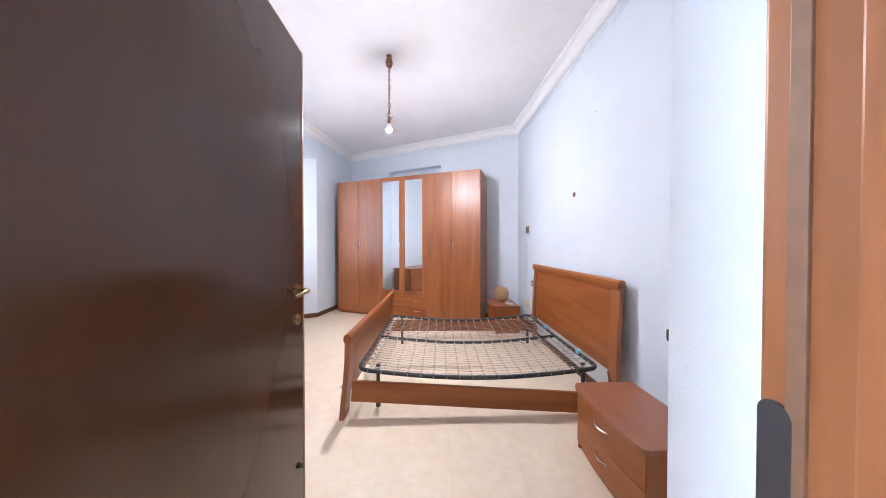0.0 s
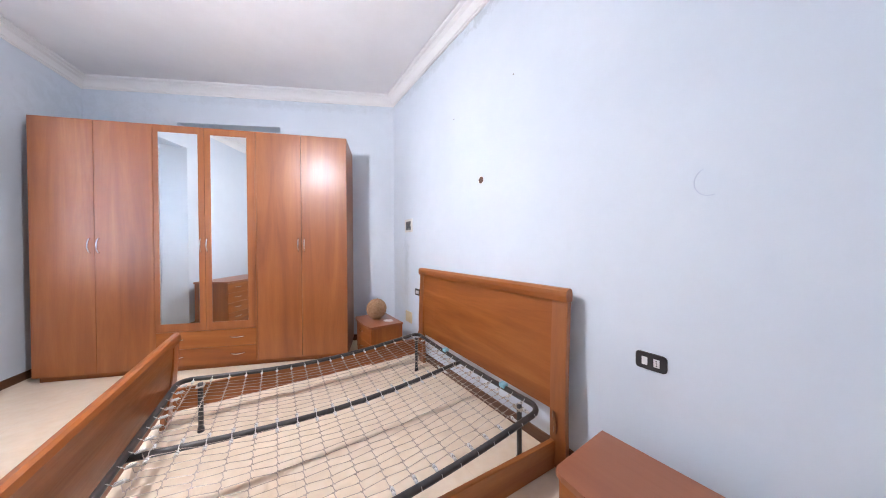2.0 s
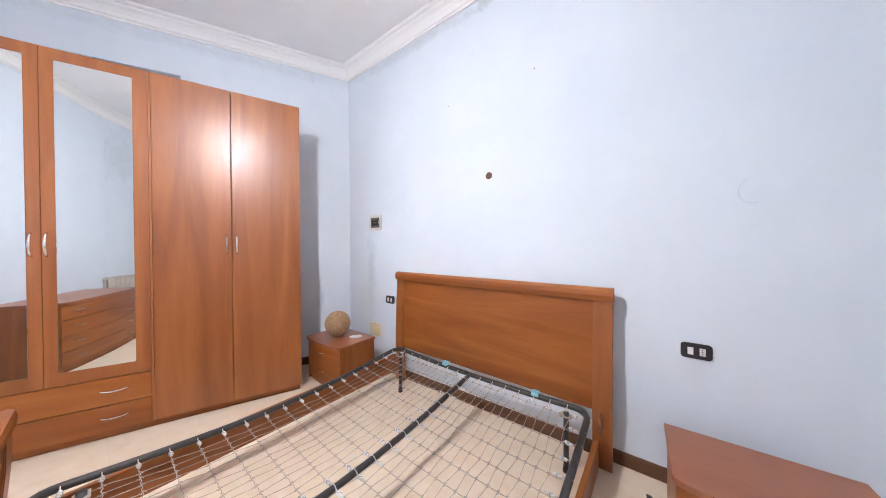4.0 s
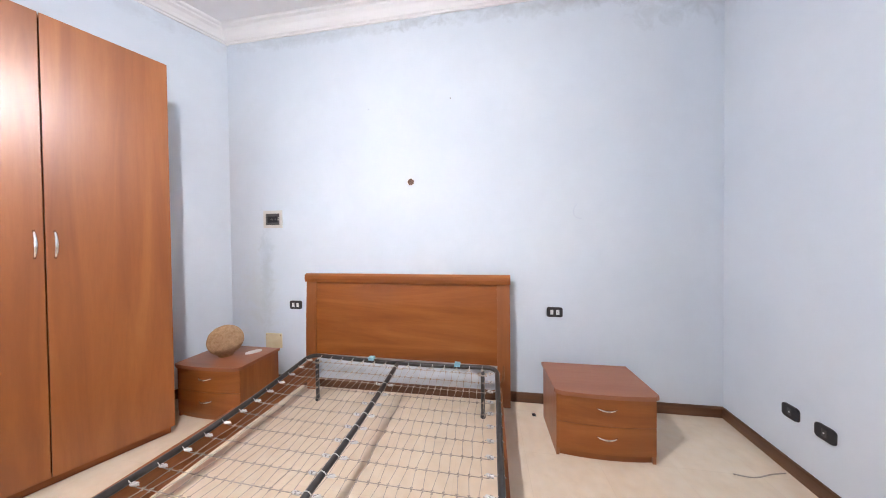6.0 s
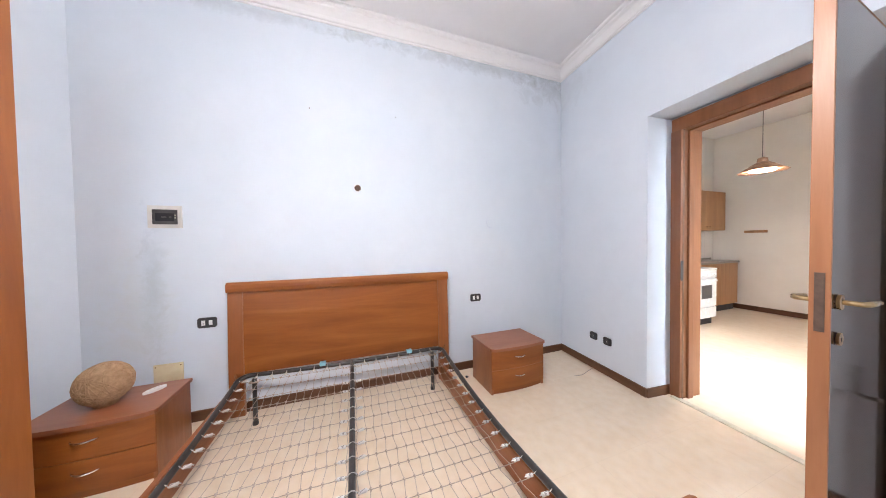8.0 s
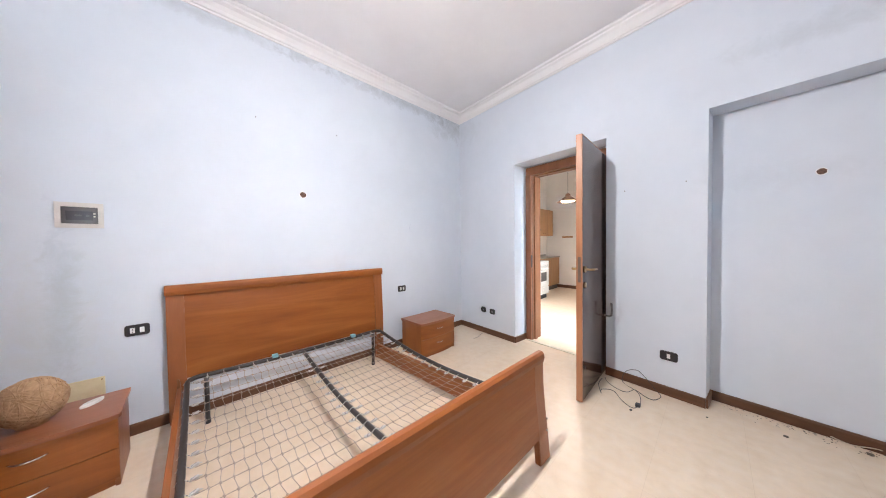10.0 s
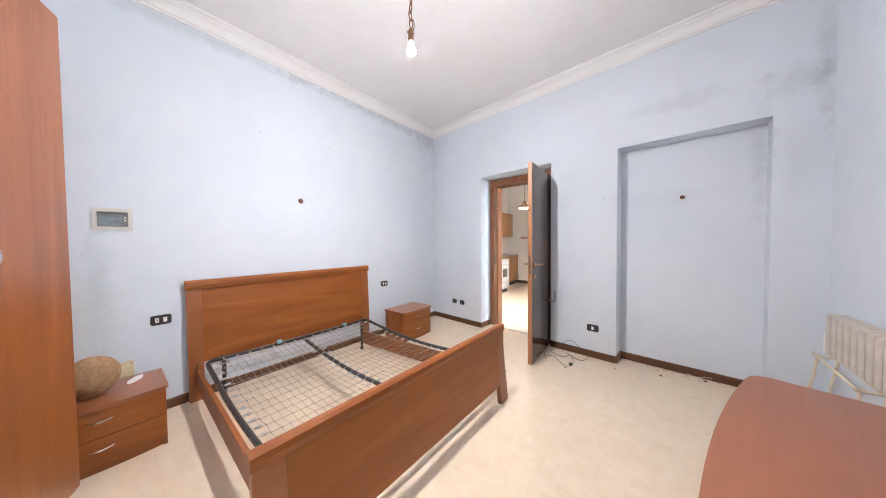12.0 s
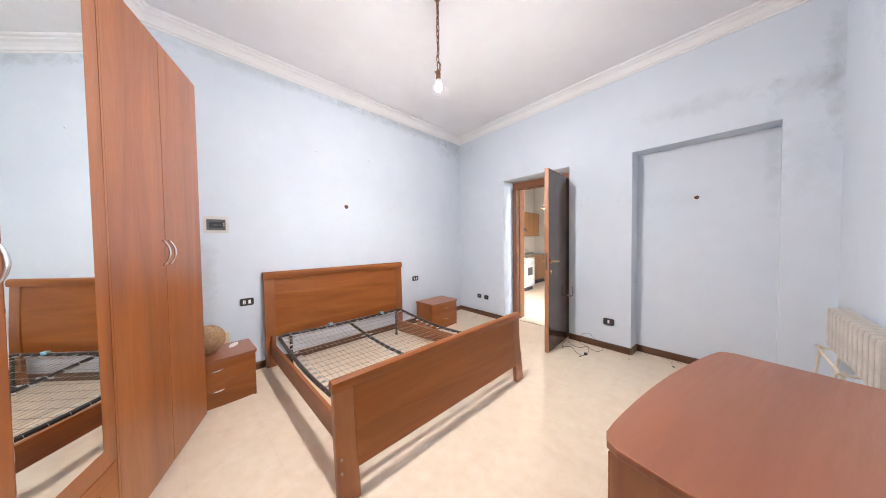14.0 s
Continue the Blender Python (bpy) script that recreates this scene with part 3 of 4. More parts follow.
# ---- wardrobe: x runs along its front, y faces the room ----
def wardrobe():
    w = thing("wardrobe", pose(-0.690, 3.700, 0, 0, 0, math.degrees(math.atan2(1.045, -2.53)) + 0.8),
              "tall six-door cherry wardrobe with two mirror doors", "wardrobe")
    L, D, T = 2.712, 0.55, 2.435
    part("body", box((0.0, -D, 0.055), (0.018, -0.020, T), 0.002), M_CHERRY_Z, w)
    for x in (0.889, 1.771, L - 0.018):
        part("side_panel", box((x, -D, 0.055), (x + 0.018, -0.020, T), 0.002), M_CHERRY_Z, w)
    part("top_panel", box((0.018, -D, T - 0.022), (L - 0.018, -0.022, T - 0.002), 0.002), M_CHERRY_X, w)
    part("bottom_panel", box((0.018, -D, 0.055), (L - 0.018, -0.022, 0.075), 0.002), M_CHERRY_X, w)
    part("back_panel", box((0.018, -D + 0.006, 0.075), (L - 0.018, -D + 0.012, T - 0.022)), M_CHERRY_Z, w)
    part("plinth", box((0.012, -D + 0.02, 0.0), (L - 0.012, -0.045, 0.055), 0.003), M_CHERRY_X, w)

    def door(x0, x1, z0, z1, hx, mirror=None):
        if mirror:
            a, c, m0, m1 = mirror
            d = part("door", cells((x0, a, c, x1), (-0.018, -0.004, 0.0), (z0, m0, m1, z1), lambda x, y, z: not (a < x < c and m0 < z < m1 and y > -0.004)), M_CHERRY_Z, w)
            part("mirror", box((a + 0.0015, -0.0035, m0 + 0.0015), (c - 0.0015, 0.0005, m1 - 0.0015), 0.001), M_MIRROR, d, "tall silvered mirror")
        else:
            d = part("door", box((x0, -0.018, z0), (x1, 0.0, z1), 0.0022), M_CHERRY_Z, w)
        part("handle", BOW_TALL, None, d, "curved chrome pull", pose(hx, 0.0, 1.262, 0, 90, 0))

    z0, z1 = 0.058, T - 0.001
    door(0.002, 0.462, z0, z1, 0.434)
    door(0.466, 0.890, z0, z1, 0.494)
    door(1.786, 2.236, z0, z1, 2.205)
    door(2.240, L - 0.002, z0, z1, 2.272)
    door(0.906, 1.349, 0.405, z1, 1.330, (0.974, 1.297, 0.484, 2.366))
    door(1.353, 1.776, 0.405, z1, 1.386, (1.404, 1.736, 0.484, 2.366))
    for a, c in ((0.058, 0.226), (0.230, 0.400)):
        d = part("drawer", box((0.906, -0.018, a), (1.776, 0.0, c), 0.0022), M_CHERRY_X, w)
        for x in (1.075, 1.612):
            part("handle", BOW_LONG, None, d, "curved chrome pull", pose(x, 0.0, (a + c) / 2 + 0.01))
    part("pilaster", box((0.8925, -0.016, z0), (0.9035, 0.001, z1), 0.001), M_CHERRY_Z, w)
    part("pilaster", box((1.7785, -0.016, z0), (1.7835, 0.001, z1), 0.001), M_CHERRY_Z, w)


wardrobe()


# ---- bowed cabinets: nightstands and dresser, front towards +y ----
def bow_outline(x0, x1, back, front, bulge, r=0.03, n=14):
    """Plan with a curved front and rounded front corners, counter-clockwise."""
    pts = [(x1, back), ]
    for i in range(n + 1):
        s = 1 - 2 * i / n
        x = (x0 + x1) / 2 + s * (x1 - x0) / 2
        y = front + bulge * (1 - s * s)
        if i in (0, n):
            sg = 1 if i == 0 else -1
            arc = [(x, y - r), (x - sg * r * 0.3, y - r * 0.3), (x - sg * r, y + bulge * 0.1)]
            pts += arc if i == 0 else arc[::-1]
        else:
            if abs(s) < 1 - 2 * r / (x1 - x0):
                pts.append((x, y))
    pts.append((x0, back))
    return pts


def bow_slab(x0, x1, y, z0, z1, bulge, full0, full1, thick=0.016):
    """A curved drawer front following the cabinet's bow."""
    n, out = 12, []
    f = lambda x: y + bulge * (1 - ((2 * x - full0 - full1) / (full1 - full0)) ** 2)
    xs = [x0 + (x1 - x0) * i / n for i in range(n + 1)]
    out = [(x, f(x) - thick) for x in xs] + [(x, f(x)) for x in xs[::-1]]
    return prism(out, z0, z1, 0.0018), f


def nightstand(m, label):
    t = thing("nightstand", m, label, "nightstand", "pair of nightstands beside the bed")
    w, d, h, bul = 0.53, 0.355, 0.395, 0.022
    part("top", prism(bow_outline(-w / 2 - 0.012, w / 2 + 0.012, 0.0, d + 0.02, bul, 0.025), h - 0.024, h, 0.005), M_CHERRY_TOP, t, "slightly faded rounded top")
    part("side", box((-w / 2, 0.004, 0.0), (-w / 2 + 0.018, d - 0.004, h - 0.024), 0.002), M_CHERRY_Z, t)
    part("side", box((w / 2 - 0.018, 0.004, 0.0), (w / 2, d - 0.004, h - 0.024), 0.002), M_CHERRY_Z, t)
    part("back", box((-w / 2 + 0.018, 0.006, 0.03), (w / 2 - 0.018, 0.014, h - 0.024)), M_CHERRY_X, t)
    bm, _ = bow_slab(-w / 2 + 0.018, w / 2 - 0.018, d - 0.02, 0.0, 0.042, bul, -w / 2, w / 2, 0.02)
    part("plinth", bm, M_CHERRY_X, t)
    for z0, z1 in ((0.046, 0.204), (0.208, 0.366)):
        bm, f = bow_slab(-w / 2 + 0.002, w / 2 - 0.002, d, z0, z1, bul, -w / 2, w / 2)
        dr = part("drawer", bm, M_CHERRY_X, t)
        part("handle", BOW_SHORT, None, dr, "curved chrome pull", pose(0, f(0) - 0.003, (z0 + z1) / 2 + 0.02))


nightstand(pose(-0.165, 0.985, 0, 0, 0, 90), "two-drawer cherry nightstand with a bowed front")
nightstand(pose(-0.178, 3.632, 0, 0, 0, 90), "two-drawer cherry nightstand carrying a wicker lamp")


def dresser():
    t = thing("dresser", pose(-3.098, 2.958, 0, 0, 0, -104.5), "four-drawer cherry dresser with a bowed front", "dresser")
    w, d, h, bul = 1.17, 0.48, 0.708, 0.040
    part("top", prism(bow_outline(-0.012, w + 0.012, -d - 0.01, 0.02, bul, 0.05, 20), h - 0.026, h, 0.006), M_CHERRY_TOP, t, "worn reddish-brown top")
    part("side", box((0.0, -d, 0.0), (0.02, -0.006, h - 0.026), 0.002), M_CHERRY_Z, t)
    part("side", box((w - 0.02, -d, 0.0), (w, -0.006, h - 0.026), 0.002), M_CHERRY_Z, t)
    part("back", box((0.02, -d + 0.004, 0.04), (w - 0.02, -d + 0.012, h - 0.026)), M_CHERRY_X, t)
    bm, _ = bow_slab(0.02, w - 0.02, -0.025, 0.0, 0.05, bul, 0, w, 0.02)
    part("plinth", bm, M_CHERRY_X, t)
    for i in range(4):
        z0 = 0.054 + i * 0.157
        bm, f = bow_slab(0.002, w - 0.002, 0.0, z0, z0 + 0.153, bul, 0, w)
        dr = part("drawer", bm, M_CHERRY_X, t)
        for x in (0.19, w - 0.19):
            part("handle", BOW_LONG, None, dr, "curved chrome pull", pose(x, f(x) - 0.004, z0 + 0.085, 0, 0, math.degrees(-bul * 8 * (x - w / 2) / w / w)))


dresser()

# ---- double bed: x runs from head to foot ----
BED = pose(-0.03, 2.333, 0, 0, 0, 180 - 1.5)


def curved_board(y0, y1, zs, xs, thick, bm=None):
    """A board across the bed whose side profile follows (x, z) pairs."""
    out = bm or bmesh.new()
    rings = []
    for x, z in zip(xs, zs):
        rings.append([out.verts.new((x, y0, z)), out.verts.new((x, y1, z)), out.verts.new((x + thick, y1, z)), out.verts.new((x + thick, y0, z))])
    for a, b in zip(rings, rings[1:]):
        for k in range(4):
            out.faces.new((a[k], a[(k + 1) % 4], b[(k + 1) % 4], b[k]))
    out.faces.new(rings[0][::-1])
    out.faces.new(rings[-1])
    bmesh.ops.recalc_face_normals(out, faces=out.faces[:])
    return out


def tapered_post(y_in, y_out, dy, z0, z1, xs, thick):
    """A post that widens inwards towards the floor."""
    out = bmesh.new()
    rings = []
    n = len(xs)
    for i, x in enumerate(xs):
        z = z0 + (z1 - z0) * i / (n - 1)
        yi = y_in + dy * (1 - i / (n - 1))
        rings.append([out.verts.new(p) for p in ((x, yi, z), (x, y_out, z), (x + thick, y_out, z), (x + thick, yi, z))])
    for a, b in zip(rings, rings[1:]):
        for k in range(4):
            out.faces.new((a[k], a[(k + 1) % 4], b[(k + 1) % 4], b[k]))
    out.faces.new(rings[0][::-1])
    out.faces.new(rings[-1])
    bmesh.ops.recalc_face_normals(out, faces=out.faces[:])
    bmesh.ops.bevel(out, geom=out.edges[:], offset=0.003, segments=2, affect="EDGES")
    return out


def cap_rail(y0, y1, x, z, w, hgt):
    """A rounded rail along y with a soft half-round section."""
    out = bmesh.new()
    sec = [(-w * 0.45, -hgt), (-w * 0.5, -hgt * 0.5), (-w * 0.40, -hgt * 0.12), (-w * 0.15, 0), (w * 0.2, -hgt * 0.03), (w * 0.45, -hgt * 0.22), (w * 0.5, -hgt * 0.6), (w * 0.42, -hgt)]
    ends = [[out.verts.new((x + a, y, z + b)) for a, b in sec] for y in (y0, y1)]
    n = len(sec)
    for k in range(n):
        out.faces.new((ends[0][k], ends[0][(k + 1) % n], ends[1][(k + 1) % n], ends[1][k]))
    out.faces.new(ends[0][::-1])
    out.faces.new(ends[1])
    bmesh.ops.recalc_face_normals(out, faces=out.faces[:])
    return out


def bed():
    b = thing("double_bed", BED, "cherry double bed frame with head and foot boards", "bed")
    hb = part("headboard", curved_board(-0.775, 0.775, (0.312, 0.5, 0.75, 0.935), (0.022, 0.026, 0.020, 0.006), 0.022), M_CHERRY_Y, b)
    for s in (-1, 1):
        part("stile", tapered_post(s * 0.766, s * 0.862, 0.0, 0.0, 0.936, (0.022, 0.028, 0.026, 0.016, 0.004), 0.034), M_CHERRY_Z, hb)
    part("cap", cap_rail(-0.866, 0.866, 0.028, 1.006, 0.058, 0.072), M_CHERRY_Y, hb, "rounded top rail", smooth=False)

    px = (2.005, 1.992, 1.976, 1.965, 1.962)
    fb = part("footboard", curved_board(-0.776, 0.776, (0.15, 0.27, 0.37, 0.47, 0.566), (2.000, 1.990, 1.980, 1.971, 1.966), 0.029), M_CHERRY_Y, b, m=Matrix.Translation((0, -0.045, 0)))
    for s in (-1, 1):
        part("leg", tapered_post(s * 0.779, s * 0.882, -s * 0.012, 0.0, 0.565, px, 0.036), M_CHERRY_Z, fb)
        for z in (0.165, 0.235):
            part("bolt_cap", tube([(2.026, s * 0.862, z), (2.0335, s * 0.862, z)], 0.006, 10), M_STEEL, fb)
    part("cap", cap_rail(-0.888, 0.888, 1.978, 0.622, 0.052, 0.062), M_CHERRY_Y, fb, "rounded top rail")
    # one side rail hangs in its brackets, the other has come off at the head and lies on the floor there
    for s, drop in ((-1, 0.0), (1, -3.35)):
        m = pose(1.968, 0, 0.115, 0, drop, 0)
        part("side_rail", box((-1.908, s * 0.782 - 0.010, 0.0), (0.0, s * 0.808 - 0.010, 0.150), 0.003), M_CHERRY_X, b, m=m)
        hook = [(0.062, s * 0.80, 0.20), (0.070, s * 0.812, 0.25), (0.078, s * 0.806, 0.30), (0.090, s * 0.812, 0.335)]
        part("bracket", tube(hook, [0.011, 0.010, 0.009, 0.006], 6), M_BRACKET, hb, "bent reddish metal bed bracket")


bed()


def sag(x):
    return -0.068 * math.sin(math.pi * max(0, min(1, (x - 0.12) / 1.81)))


def bed_base():
    """A tubular base with a sprung wire mesh, standing inside the bed frame."""
    b = thing("wire_bedspring", BED, "black tubular bed base with a sagging sprung wire mesh", "bed base")
    x0, x1, yw, z, r = 0.125, 1.925, 0.762, 0.335, 0.0160
    ring = []
    rc = 0.075
    for cx, cy, a0 in ((x1 - rc, yw - rc, 0), (x0 + rc, yw - rc, 90), (x0 + rc, -yw + rc, 180), (x1 - rc, -yw + rc, 270)):
        for k in range(6):
            a = radians(a0 + 18 * k)
            ring.append((cx + rc * math.cos(a), cy + rc * math.sin(a)))
    dense = []
    for i, p in enumerate(ring):
        q = ring[(i + 1) % len(ring)]
        n = max(1, int(math.hypot(q[0] - p[0], q[1] - p[1]) / 0.12))
        dense += [(p[0] + (q[0] - p[0]) * k / n, p[1] + (q[1] - p[1]) * k / n) for k in range(n)]
    lift = lambda x, y: z + sag(x) - (0.018 * (1 - (y / yw) ** 2) if x < 0.2 else 0)
    part("rim", tube([(x, y, lift(x, y)) for x, y in dense], r, 10, True), M_TUBE, b, smooth=True)
    part("centre_bar", tube([(x0 + (x1 - x0) * i / 14, 0.0, z - 0.018 + sag(x0 + (x1 - x0) * i / 14)) for i in range(15)], 0.0155, 10), M_TUBE, b, smooth=True)
    for x in (0.19, 1.80):
        for y in (-0.66, 0.66):
            g = part("leg", tube([(x, y, 0.012), (x, y, z - 0.006)], 0.0145, 10), M_TUBE, b, smooth=True)
            part("rubber_foot", tube([(x, y, 0.0), (x, y, 0.03)], [0.019, 0.017], 10), M_BLACK, g)
            part("leg_bracket", box((x - 0.022, y - 0.03, z - 0.03), (x + 0.022, y + 0.03, z - 0.024), 0.001), M_STEEL, g)
    # link mesh: pairs of long wires that draw together and part again from row to row
    rows, pairs, pitch = 18, 15, 0.0935
    span = x1 - x0 - 0.15
    row_x = [x0 + 0.075 + span * k / (rows - 1) for k in range(rows)]
    net = lambda x, y: z - 0.012 + sag(x) * (1.12 - 0.12 * (y / yw) ** 2)
    for k in range(pairs):
        yc = pitch * (k - (pairs - 1) / 2)
        for side in (-1, 1):
            pts = [(x0 + 0.050, yc, z - 0.008)]
            for i, x in enumerate(row_x):
                a = yc + side * (0.0195 if (i + k) % 2 else 0.0270)
                pts += [(x - 0.012, a, net(x, yc) + 0.001), (x + 0.012, a, net(x, yc) - 0.002)]
            pts.append((x1 - 0.050, yc, z - 0.008))
            part("wire", tube(pts, 0.0014, 5, caps=False), M_STEEL, b)
    for i, x in enumerate(row_x):
        wc = [(0.0025 * (1 if n % 2 else -1), -yw + 0.045 + (2 * yw - 0.09) * n / 60) for n in range(61)]
        part("cross_wire", tube([(x + a, y, net(x, y) + a) for a, y in wc], 0.0017, 5, caps=False), M_STEEL, b)
    # twisted knots where the long wires hook round the rows
    bm = bmesh.new()
    for k in range(pairs):
        yc = pitch * (k - (pairs - 1) / 2)
        for i, x in enumerate(row_x):
            for side in (-1, 1):
                a = yc + side * (0.0195 if (i + k) % 2 else 0.0270)
                h = net(x, yc)
                tube([(x - 0.009, a + 0.004, h - 0.001), (x - 0.002, a - 0.004, h + 0.004), (x + 0.004, a + 0.004, h - 0.003), (x + 0.010, a - 0.002, h)], 0.0021, 4, False, bm)
    tagged(part("knotwork", bm, M_STEEL, b, "twisted wire knots"), kind="stuff")
    # springs between mesh and rim
    coil = []
    for i in range(49):
        a = 2 * math.pi * i / 6
        coil.append((-0.030 + 0.030 * i / 48, 0.0060 * math.cos(a), 0.0060 * math.sin(a)))
    bm = tube([(-0.040, 0, -0.004), (-0.033, 0, 0)] + coil + [(0.008, 0, 0.004), (0.018, 0, 0.014), (0.028, 0, 0.019), (0.040, 0, 0.017), (0.049, 0, 0.006)], [0.0024] * 51 + [0.0020, 0.0018, 0.0018, 0.0018, 0.0016], 5)
    spring = finish("spring", bm, M_SPRING, True)
    for x in row_x:
        for s in (-1, 1):
            part("spring", spring, None, b, m=pose(x, s * (yw - 0.030), z - 0.003 + sag(x), 0, 6, 90 * s))
            part("spring", spring, None, b, m=pose(x, -s * 0.030, z - 0.018 + sag(x), 0, 4, 90 * s))
    for k in range(pairs):
        y = pitch * (k - (pairs - 1) / 2)
        for x, turn in ((x0 + 0.032, 180), (x1 - 0.032, 0)):
            part("spring", spring, None, b, m=pose(x, y, z - 0.003 - (0.018 * (1 - (y / yw) ** 2) if x < 0.2 else 0), 0, 6, turn))
    for y in (-0.22, 0.47):
        part("clip", box((x0 - 0.02, y - 0.022, z - 0.008), (x0 + 0.02, y + 0.022, z + 0.018), 0.004), M_SKYCLIP, b, "light blue plastic clip")


bed_base()


# ---- ceiling lamp: a bare bulb on a chain ----
def chain_lamp(x, y):
    t = thing("pendant_lamp", pose(x, y, H), "bare lit bulb hanging on a tarnished copper chain", "ceiling lamp")
    part("ceiling_hook", lathe([(0.02, -0.001), (0.03, -0.012), (0.016, -0.03), (0.03, -0.045), (0.038, -0.075), (0.030, -0.115), (0.012, -0.125)], 14), M_COPPER, t, "crumpled tarnished ceiling rose", smooth=True)
    link = []
    for i in range(16):
        a = 2 * math.pi * i / 16
        link.append((0.0105 * math.cos(a), 0, 0.021 * math.sin(a) + (0.006 if math.sin(a) > 0 else -0.006)))
    data = finish("link", tube(link, 0.0034, 6, True), M_COPPER, True)
    for k in range(11):
        part("link", data, None, t, m=pose(0.002 * math.sin(k * 1.7), 0.002 * math.cos(k * 2.1), -0.145 - 0.046 * k, 4 * math.sin(k), 5 * math.cos(k * 1.3), 90 * (k % 2) + 14 * math.sin(k * 2)))
    cable = [(0.007 * math.sin(i * 0.9), 0.007 * math.cos(i * 0.9), -0.11 - 0.555 * i / 40) for i in range(41)]
    part("cable", tube(cable, 0.0028, 6), M_COPPER, t, "twisted cloth cable", smooth=True)
    low = Matrix.Translation((0, 0, -0.055))
    knot = [(-0.03 * math.sin(i * 0.5) + 0.004, 0.012 * math.cos(i * 0.5), -0.55 - 0.07 * i / 16 + 0.018 * math.sin(i * 0.8)) for i in range(17)]
    part("cable_loop", tube(knot, 0.003, 6), M_COPPER, t, m=low, smooth=True)
    part("bulb_socket", lathe([(0.010, -0.5780), (0.016, -0.5900), (0.018, -0.6400), (0.0155, -0.6500)], 14), M_COPPER, t, m=low, smooth=True)
    part("bulb_collar", lathe([(0.013, -0.6500), (0.017, -0.6600), (0.022, -0.6850), (0.0245, -0.7040), (0.0247, -0.7078)], 20), M_WHITE, t, "opaque white bulb collar", m=low, smooth=True)
    r, zc = 0.0250, -0.7115
    dome = [(r * math.sin(radians(a)), zc + 0.8 * r * math.cos(radians(a))) for a in range(86, 176, 11)] + [(0.001, zc - 0.8 * r)]
    part("bulb", lathe(dome, 20), M_BULB, t, "glowing glass bulb", m=low, smooth=True)


chain_lamp(-1.870, 2.42)


# ---- wall fittings ----
def rounded_plate(w, h, d, r, n=5):
    pts = []
    for cx, cz, a0 in ((w / 2 - r, h / 2 - r, 0), (-w / 2 + r, h / 2 - r, 90), (-w / 2 + r, -h / 2 + r, 180), (w / 2 - r, -h / 2 + r, 270)):
        pts += [(cx + r * math.cos(radians(a0 + 90 * k / n)), cz + r * math.sin(radians(a0 + 90 * k / n))) for k in range(n + 1)]
    bm = prism(pts, 0, d, 0.002)
    bmesh.ops.rotate(bm, cent=(0, 0, 0), matrix=Euler((radians(90), 0, radians(180))).to_matrix(), verts=bm.verts[:])
    return bm


def socket(ax, x, z, modules, label, w=0.115, h=0.074):
    t = thing("wall_socket", ax @ pose(x, 0, z), label, "socket", "black wall sockets")
    part("plate", rounded_plate(w, h, 0.010, 0.014), M_BLACK, t)
    for mx, kind in modules:
        if kind == "holes":
            p = part("outlet", box((mx - 0.011, 0.0102, -0.018), (mx + 0.011, 0.0125, 0.018), 0.001), M_WHITE, t, "white outlet module")
            for dz in (-0.010, 0.0, 0.010):
                part("pin_hole", tube([(mx, 0.0126, dz), (mx, 0.0132, dz)], 0.0028, 8), M_BLACK, p)
        elif kind == "dark":
            p = part("outlet", box((mx - 0.011, 0.0102, -0.018), (mx + 0.011, 0.0118, 0.018), 0.001), M_SMOKE, t)
            part("pin_hole", tube([(mx, 0.0119, 0), (mx, 0.0124, 0)], 0.004, 8), M_WHITE, p)
        else:
            part("rocker", box((mx - 0.011, 0.0102, -0.018), (mx + 0.011, 0.0145, 0.018), 0.002), M_WHITE, t, "white rocker switch")


socket(AX_E, 1.130, 0.715, ((-0.022, "holes"), (0.022, "rocker")), "black double plate with white switch and outlet")
socket(AX_E, 3.334, 0.717, ((-0.022, "rocker"), (0.022, "holes")), "black double plate with white switch and outlet")
socket(AX_S, -0.474, 0.329, ((0.0, "dark"),), "small black wall outlet", 0.085, 0.07)
socket(AX_S, -0.636, 0.326, ((0.0, "dark"),), "small black wall outlet", 0.085, 0.07)
socket(AX_S, -2.525, 0.330, ((0.0, "rocker"),), "black wall plate with one white module")


def fuse_box():
    t = thing("fuse_box", AX_E @ pose(3.549, 0, 1.488), "ivory flush fuse box with a smoked cover", "fuse box")
    part("surround", cells((-0.092, -0.070, 0.070, 0.092), (-0.001, 0.012), (-0.078, -0.052, 0.052, 0.078), lambda x, y, z: not (abs(x) < 0.07 and abs(z) < 0.052)), M_WHITEWOOD, t)
    c = part("cover", box((-0.0695, 0.001, -0.0515), (0.0695, 0.009, 0.0515), 0.002), M_SMOKE, t, "smoked grey plastic cover")
    part("breaker_row", box((-0.050, 0.0092, -0.030), (0.052, 0.0105, 0.026), 0.001), M_VISOR, c, "tinted clear visor")
    for x in (-0.036, -0.008, 0.006):
        part("switch_toggle", box((x, 0.0106, -0.006), (x + 0.013, 0.0135, 0.004), 0.001), M_SMOKE, c)
    for z in (-0.010, 0.008):
        part("label_mark", box((-0.060, 0.0092, z), (-0.052, 0.0098, z + 0.009)), M_IVORY, c)


fuse_box()


